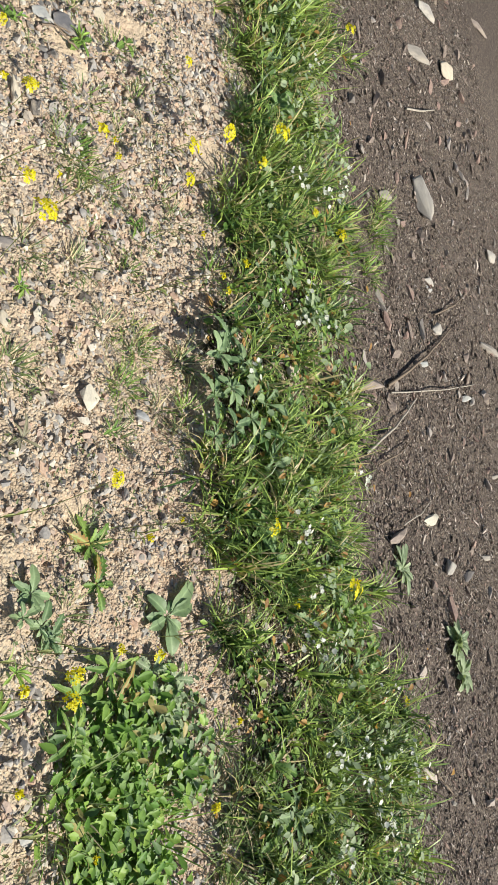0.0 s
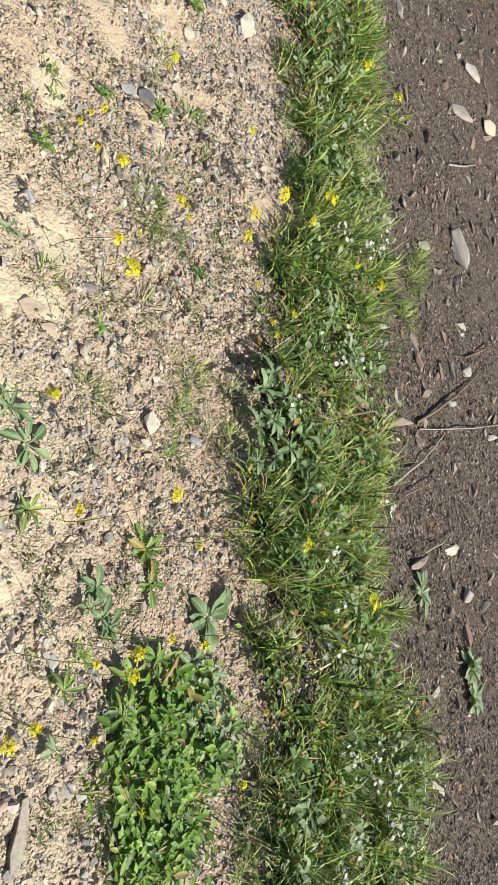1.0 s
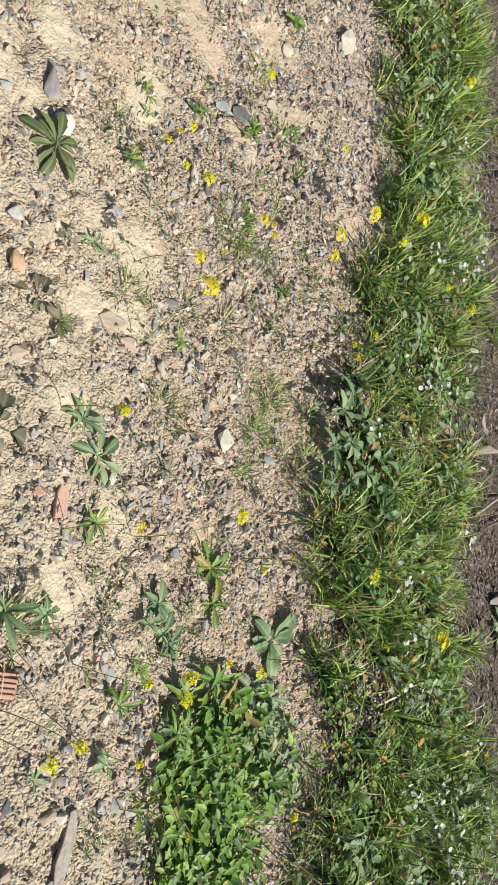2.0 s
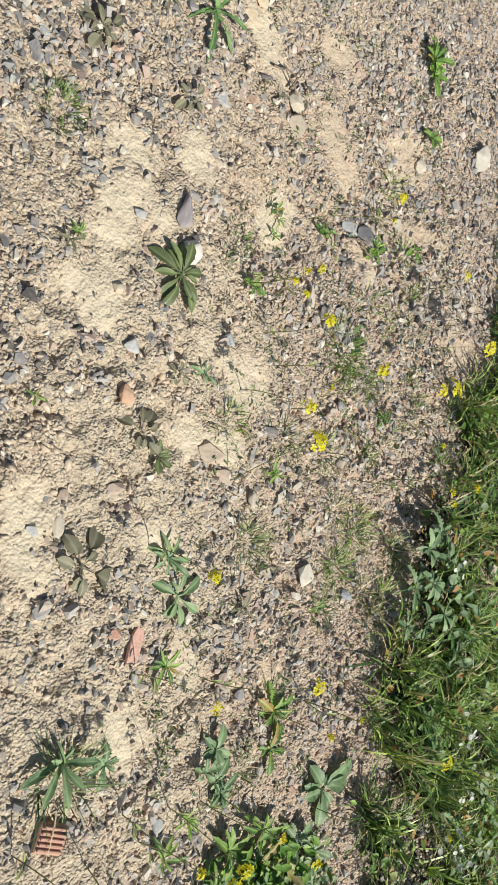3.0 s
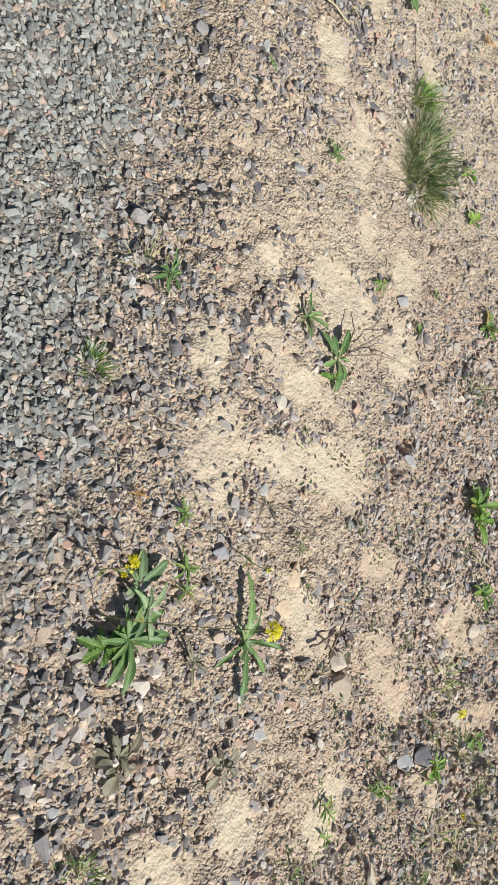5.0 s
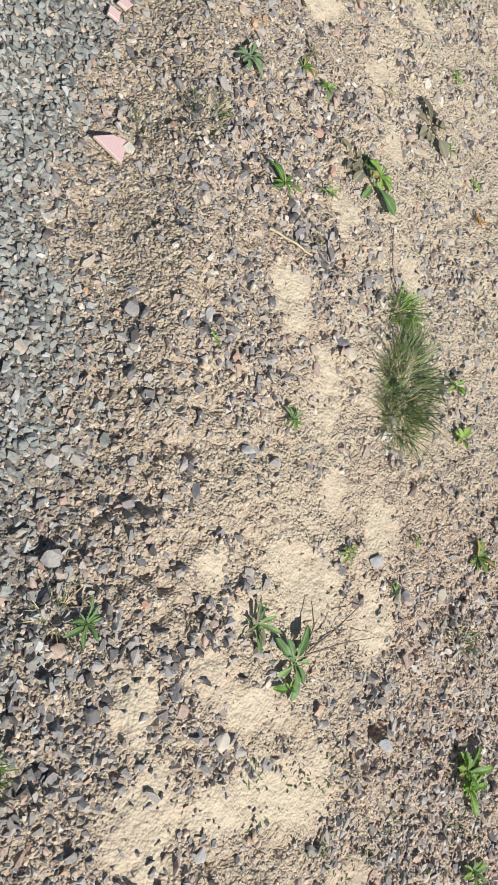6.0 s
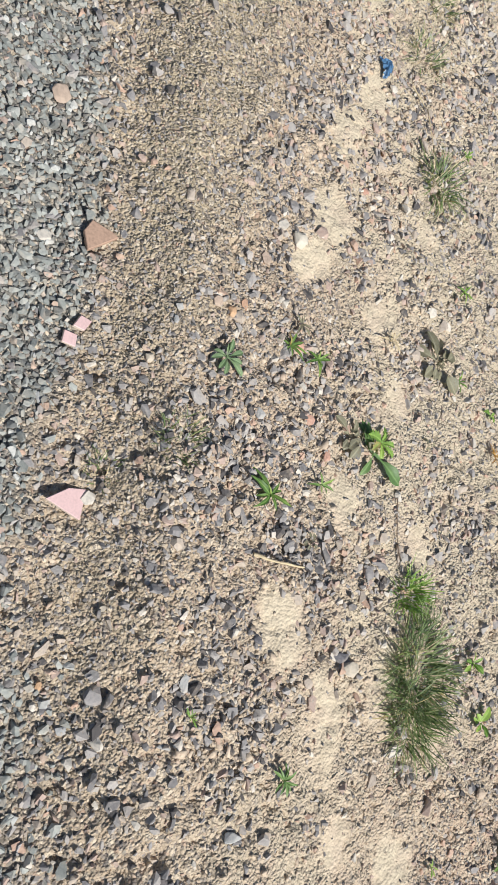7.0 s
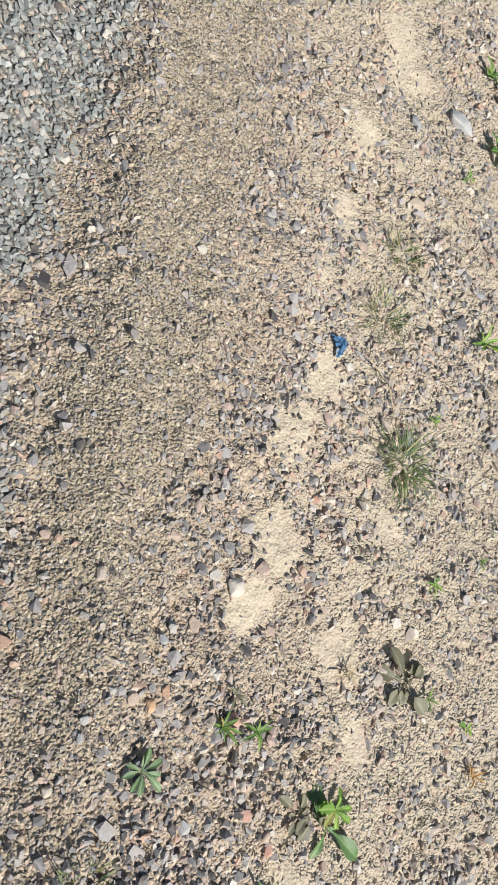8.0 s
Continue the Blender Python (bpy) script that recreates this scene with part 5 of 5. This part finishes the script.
def verge_grass():
    """The grass strip: tufts of blades that spring outwards from their crowns."""
    crowns = 3100
    cx, cy = rng.uniform(1.6, 3.5, crowns * 2), rng.uniform(-2.0, 5.2, crowns * 2)
    k = rng.uniform(size=len(cx)) < verge(cx, cy) ** 0.7 * (0.30 + 0.70 * step(0.44, 0.56, fbm(cx, cy, 6.5, 121)))
    k &= rng.uniform(size=len(cx)) > 0.85 * np.exp(-((cx - 1.95) / 0.13) ** 2 - ((cy - 0.42) / 0.22) ** 2)
    for px, py in ((2.006, 0.572), (2.331, 0.493), (2.646, 0.568)):
        k &= (cx - px) ** 2 + (cy - py + 0.03) ** 2 > 0.008
    cx, cy = cx[k], cy[k]
    per = rng.integers(8, 26, len(cx))
    i = np.repeat(np.arange(len(cx)), per)
    n = len(i)
    lush = fbm(cx, cy, 2.5, 131)
    a = rng.uniform(0, 2 * np.pi, n)
    r = rng.uniform(0, 0.016, n)
    x, y = cx[i] + r * np.cos(a), cy[i] + r * np.sin(a)
    length = (0.05 + 0.15 * lush[i]) * rng.uniform(0.5, 1.4, n)
    tone = np.clip(np.repeat(0.85 * rng.uniform(0.0, 1.0, len(cx)) ** 1.25, per) + rng.normal(0, 0.2, n), 0, 0.92)
    tone = np.where(rng.uniform(size=n) < np.interp(cy[i], (-0.3, 0.4), (0.06, 0.14)), 0.985, tone)
    v, f, t = blades(x, y, height(x, y) - 0.004, length, rng.uniform(0.0035, 0.0095, n), a + rng.normal(0, 0.4, n), np.abs(rng.normal(0.75, 0.38, n)), rng.normal(0.34, 0.22, n), tone)
    m = 420
    tx, ty = rng.uniform(1.7, 3.4, m * 2), rng.uniform(-1.9, 4.5, m * 2)
    k = rng.uniform(size=len(tx)) < verge(tx, ty)
    tx, ty = tx[k], ty[k]
    m = len(tx)
    v2, f2, t2 = blades(tx, ty, height(tx, ty), rng.uniform(0.14, 0.26, m), rng.uniform(0.004, 0.008, m), rng.uniform(0, 2 * np.pi, m), np.abs(rng.normal(0.7, 0.25, m)), rng.normal(0.5, 0.2, m), rng.uniform(0.45, 0.9, m))
    v, f, t = np.concatenate([v, v2]), np.concatenate([f, f2 + len(v)]), np.concatenate([t, t2])
    tagged(new("grass", mesh_of("grass", v, f, GRASS, True, t)), "lush green grass growing in a strip of verge", "grass", kind="stuff")


verge_grass()


def leafage(name, x, y, z, size, material, label, wide=0.55):
    """Many small folded leaves with rounded ends."""
    n = len(x)
    a, b = rng.uniform(0, 2 * np.pi, n), rng.normal(0.1, 0.35, n)
    d = np.stack([np.cos(a) * np.cos(b), np.sin(a) * np.cos(b), np.sin(b)], 1)
    s = np.stack([-np.sin(a), np.cos(a), np.zeros(n)], 1)
    p, size = np.stack([x, y, z], 1), size[:, None]
    up = np.cross(d, s)
    rim = ((0.32, 0.36), (0.68, 0.50), (0.92, 0.26))
    edge = [p + d * size * a + g * s * size * wide * b + up * size * 0.12 for g in (1, -1) for a, b in rim]
    v = np.stack([p, p + d * size * 0.5, p + d * size, *edge], 1).reshape(-1, 3)
    tri = np.array(((0, 1, 3), (3, 1, 4), (4, 1, 5), (5, 1, 2), (0, 6, 1), (6, 7, 1), (7, 8, 1), (8, 2, 1)))
    f = (tri[None] + (np.arange(n) * 9)[:, None, None]).reshape(-1, 3)
    return tagged(new(name, mesh_of(name, v, f, material, True, np.repeat(rng.uniform(0, 1, n), 9))), label, "weeds", kind="stuff")


def verge_weeds():
    n = 24000
    x, y = rng.uniform(1.6, 3.5, n), rng.uniform(-2.0, 5.2, n)
    k = rng.uniform(size=n) < verge(x, y) * (0.25 + 0.75 * step(0.44, 0.58, fbm(x, y, 5.0, 141)))
    x, y = x[k], y[k]
    leafage("low_weeds", x, y, height(x, y) + rng.uniform(0.004, 0.055, len(x)), rng.uniform(0.012, 0.034, len(x)), WEED, "low small-leaved green weeds among verge grass", 0.75)
    n = 9000
    x, y = rng.uniform(1.6, 3.5, n), rng.uniform(-2.0, 4.0, n)
    k = rng.uniform(size=n) < verge(x, y) * step(0.5, 0.66, fbm(x, y, 3.5, 151))
    x, y = x[k], y[k]
    leafage("pale_weeds", x, y, height(x, y) + rng.uniform(0.02, 0.10, len(x)), rng.uniform(0.016, 0.038, len(x)), GREYLEAF, "pale downy weeds among verge grass", 0.8)
    # patch of weeds on the near side of the strip
    spots = ((1.33, -0.71, 0.15, 0.11, 560), (1.27, -0.50, 0.08, 0.08, 120), (1.42, -0.40, 0.20, 0.10, 380), (1.60, -0.55, 0.09, 0.09, 160), (1.40, -0.55, 0.10, 0.08, 200))
    for material, share, label in ((FRESH, 0.75, "dense patch of leafy green weeds on pebbles"), (BROAD, 0.25, "dense patch of dark leafy weeds on pebbles")):
        x = np.concatenate([px + rx * rng.normal(0, 0.55, int(m * share)) for px, py, rx, ry, m in spots])
        y = np.concatenate([py + ry * rng.normal(0, 0.55, int(m * share)) for px, py, rx, ry, m in spots])
        leafage("weed_patch", x, y, height(x, y) + rng.uniform(0.004, 0.06, len(x)), rng.uniform(0.016, 0.046, len(x)), material, label, 0.5)
    x, y = np.concatenate([1.58 + rng.normal(0, 0.045, 170), 1.62 + rng.normal(0, 0.045, 150)]), np.concatenate([rng.normal(-0.41, 0.04, 170), rng.normal(-0.58, 0.04, 150)])
    leafage("downy_patch", x, y, height(x, y) + rng.uniform(0.01, 0.05, len(x)), rng.uniform(0.014, 0.032, len(x)), GREYLEAF, "pale downy weeds at a weed patch", 0.6)
    # scattered seedlings
    n = 3200
    cx, cy = rng.uniform(0.95, 2.0, 330), rng.uniform(-0.9, 2.2, 330)
    i = rng.integers(0, 330, n)
    x, y = cx[i] + rng.normal(0, 0.02, n), cy[i] + rng.normal(0, 0.02, n)
    leafage("seedlings", x, y, height(x, y) + rng.uniform(0.003, 0.016, n), rng.uniform(0.006, 0.017, n), OLIVE, "scattered small green seedlings on pebbly soil", 0.4)
    # withered leaves
    n = 900
    x, y = rng.uniform(1.7, 3.2, n), rng.uniform(-1.6, 2.4, n)
    k = rng.uniform(size=n) < verge(x, y) * 0.8 + 0.04
    x, y = x[k], y[k]
    leafage("withered_leaves", x, y, height(x, y) + rng.uniform(0.01, 0.06, len(x)), rng.uniform(0.015, 0.04, len(x)), RUST, "withered orange-brown leaves among verge weeds", 0.6)


verge_weeds()


# ---------------------------------------------------------------- flowers
def petals(centres, normals, radius, count, material, name):
    """Small flowers: each a fan of petals round a centre."""
    verts, faces, tone = [], [], []
    for c, nrm in zip(centres, normals):
        c, nrm = Vector(c), Vector(nrm).normalized()
        u = nrm.orthogonal().normalized()
        w = nrm.cross(u)
        spin, val = rng.uniform(0, 6.28), rng.uniform(0, 0.9)
        for k in range(count):
            a = spin + 2 * math.pi * k / count
            d, s = u * math.cos(a) + w * math.sin(a), -u * math.sin(a) + w * math.cos(a)
            r = radius * rng.uniform(0.8, 1.15)
            i = len(verts)
            verts += [c[:], (c + d * r * 0.6 + s * r * 0.42 + nrm * r * 0.12)[:], (c + d * r + nrm * r * 0.15)[:], (c + d * r * 0.6 - s * r * 0.42 + nrm * r * 0.12)[:]]
            faces += [(i, i + 3, i + 2, i + 1)]
            tone += [val] * 4
    return mesh_of(name, verts, faces, material, False, tone)


def flower_head(size, florets):
    """A domed cluster of four-petalled yellow flowers."""
    cs, ns = [], []
    for k in range(florets):
        a, r = k * 2.39996, size * math.sqrt((k + 0.5) / florets)
        r *= rng.uniform(0.75, 1.15)
        cs.append((r * math.cos(a), r * math.sin(a), size * 0.55 * (1 - (r / size) ** 2) + rng.uniform(-0.004, 0.004)))
        ns.append((r * math.cos(a) * 0.7, r * math.sin(a) * 0.7, size * 0.9))
    return petals(cs, ns, size * 0.38, 4, YELLOW, "flower_head")


HEADS = [flower_head(0.018, 15), flower_head(0.015, 11), flower_head(0.020, 18)]
BUDS = tube("bud", [(0, 0, 0), (0, 0, 0.004), (0, 0, 0.008)], [0.0008, 0.0022, 0.0008], YELLOW, 5)


def mustard(x, y, z, lean=(0.0, 0.0), size=1.0, heads=1, label="yellow wild mustard flower on a thin green stem"):
    """A flowering stem whose head stands at (x, y, z); it springs from the soil a little aside."""
    bx, by = x - lean[0], y - lean[1]
    base = thing("mustard_flower", bx, by, label, "wildflower", "yellow wildflowers")
    g0 = lie(bx, by)
    tip = Vector((x - bx, y - by, z - g0))
    bend = Vector((rng.normal(0, 0.012), rng.normal(0, 0.012), 0))
    pts = []
    for k in range(9):
        u = k / 8
        pts.append(Vector((tip.x * u ** 1.4, tip.y * u ** 1.4, tip.z * u)) + bend * math.sin(math.pi * u))
    part("stem", tube("stem", pts, [0.0014 - 0.0008 * k / 8 for k in range(9)], STEM, 5), base)
    part("flower_head", HEADS[int(rng.integers(3))], base, "cluster of small bright yellow flowers", m=Matrix.Translation(tip) @ pose(0, 0, 0, rng.normal(0, 14), rng.normal(0, 14), rng.uniform(0, 360)) @ Matrix.Diagonal((size, size, size, 1)))
    for h in range(1, heads):
        k = 6 - h
        side = pts[k] + Vector((rng.normal(0, 0.03), rng.normal(0, 0.03), 0.045 + 0.02 * rng.uniform()))
        part("side_stem", tube("side_stem", [pts[k], pts[k].lerp(side, 0.5) + Vector((0, 0, -0.004)), side], [0.0011, 0.0009, 0.0007], STEM, 5), base)
        part("flower_head", HEADS[1], base, "cluster of small bright yellow flowers", m=Matrix.Translation(side) @ pose(0, 0, 0, rng.normal(0, 14), rng.normal(0, 14), rng.uniform(0, 360)) @ Matrix.Diagonal((size * 0.8, size * 0.8, size * 0.8, 1)))
    for k in range(2):
        j = int(rng.integers(1, 4))
        part("leaf", leaf_of("lance", STEM), base, m=Matrix.Translation(pts[j]) @ pose(0, 0, 0, 0, -35, rng.uniform(0, 360)) @ Matrix.Diagonal((0.035, 0.03, 0.035, 1)))
    for k in range(5):
        off = Vector((rng.normal(0, 0.008), rng.normal(0, 0.008), rng.uniform(0.002, 0.004))) * size
        part("bud", BUDS, base, m=Matrix.Translation(tip + off))


for x, y, z, size in ((2.443, -0.611, 0.200, 0.721), (1.444, -0.579, 0.200, 0.571), (1.087, -0.538, 0.200, 0.401), (1.568, -0.428, 0.200, 0.515), (0.770, -0.291, 0.427, 0.341), (0.705, -0.262, 0.349, 0.693), (0.579, -0.253, 0.450, 0.705), (0.997, -0.230, 0.294, 1.137), (1.171, -0.191, 0.343, 0.729), (0.897, -0.186, 0.298, 0.615), (0.977, -0.180, 0.334, 1.050), (1.191, -0.180, 0.228, 0.521), (1.580, -0.171, 0.397, 0.656), (1.759, -0.163, 0.450, 1.426), (1.495, 0.010, 0.424, 1.218), (1.316, 0.025, 0.227, 0.611), (1.455, 0.055, 0.200, 0.517), (0.852, 0.119, 0.324, 0.810),):
    mustard(x, y, z, (rng.normal(0.0, 0.04), rng.normal(0.0, 0.04)), size, label="yellow wild mustard flower on a thin stem" if size > 0.7 else "small yellow wild mustard flower on a thin stem")
for x, y, z, size in ((1.178, 0.150, 0.288, 0.835), (0.847, 0.357, 0.274, 0.794), (1.776, 0.645, 0.200, 0.478), (1.717, 0.670, 0.230, 0.546), (1.098, 0.681, 0.271, 1.286), (1.725, 0.684, 0.299, 0.848), (1.085, 0.759, 0.245, 0.872), (1.753, 0.810, 0.159, 0.447), (1.291, 0.870, 0.115, 0.538), (1.243, 0.881, 0.308, 0.934), (1.479, 0.898, 0.364, 1.241), (1.397, 0.948, 0.200, 0.518), (1.472, 0.957, 0.142, 0.499), (2.512, 0.961, 0.200, 1.406), (1.770, 0.985, 0.129, 1.050), (1.161, 0.997, 0.200, 0.933), (2.341, 1.004, 0.200, 0.770), (1.028, 1.048, 0.200, 0.516),):
    mustard(x, y, z, (rng.normal(0.0, 0.04), rng.normal(0.0, 0.04)), size, label="yellow wild mustard flower on a thin stem" if size > 0.7 else "small yellow wild mustard flower on a thin stem")
for x, y, z, size in ((2.007, 1.067, 0.230, 0.837), (1.918, 1.080, 0.357, 1.396), (1.064, 1.086, 0.200, 0.479), (1.082, 1.093, 0.227, 0.743), (1.221, 1.110, 0.050, 0.514), (1.951, 1.170, 0.163, 1.338), (1.358, 1.337, 0.200, 0.468), (1.891, 1.400, 0.095, 0.741), (1.575, 1.539, 0.050, 0.831), (0.508, 1.708, 0.438, 0.704), (0.382, 1.778, 0.200, 0.285), (0.415, 1.803, 0.175, 0.759), (0.704, 1.821, 0.200, 0.350), (2.882, 1.897, 0.200, 1.344), (2.609, 1.922, 0.200, 1.273),):
    mustard(x, y, z, (rng.normal(0.0, 0.04), rng.normal(0.0, 0.04)), size, label="yellow wild mustard flower on a thin stem" if size > 0.7 else "small yellow wild mustard flower on a thin stem")


def white_flower(x, y):
    """A low plant with a loose head of small white flowers on fine stalks."""
    base = thing("white_flower", x, y, "cluster of small white wildflowers in verge grass", "wildflower", "white wildflowers")
    for k in range(int(rng.integers(6, 12))):
        c = Vector((rng.normal(0, 0.022), rng.normal(0, 0.022), 0.09 + rng.uniform(-0.02, 0.04)))
        part("stem", tube("stem", [(0, 0, 0), (c * 0.55)[:], c[:]], [0.0012, 0.001, 0.0007], STEM, 4), base)
        part("blossom", BLOSSOM[int(rng.integers(3))], base, "small white flower", m=Matrix.Translation(c) @ pose(0, 0, 0, rng.normal(0, 24), rng.normal(0, 24), rng.uniform(0, 360)))


BLOSSOM = [petals([(0, 0, 0)], [(0, 0, 1)], 0.0075 + 0.0015 * k, 6, WHITE, "blossom") for k in range(3)]
for x, y in ((2.585, 1.161), (2.451, 1.161), (2.799, 1.254), (2.866, 1.323), (2.415, 1.197), (2.657, 1.167), (2.391, 0.804), (2.318, 0.676), (2.263, 0.704), (2.443, 0.676), (2.018, 0.480), (2.146, -0.042), (2.119, -0.385), (2.092, -0.344), (2.697, 1.713), (2.112, -0.707), (2.296, -0.746), (2.378, -0.843), (2.408, -0.994), (2.098, -0.965), (2.403, -0.735), (2.636, -0.915), (2.526, -0.625), (2.357, -0.940), (2.382, -1.014), (2.155, -0.195), (2.548, 0.115), (2.587, -0.820), (2.262, -0.811), (2.025, -1.041),):
    white_flower(x, y)
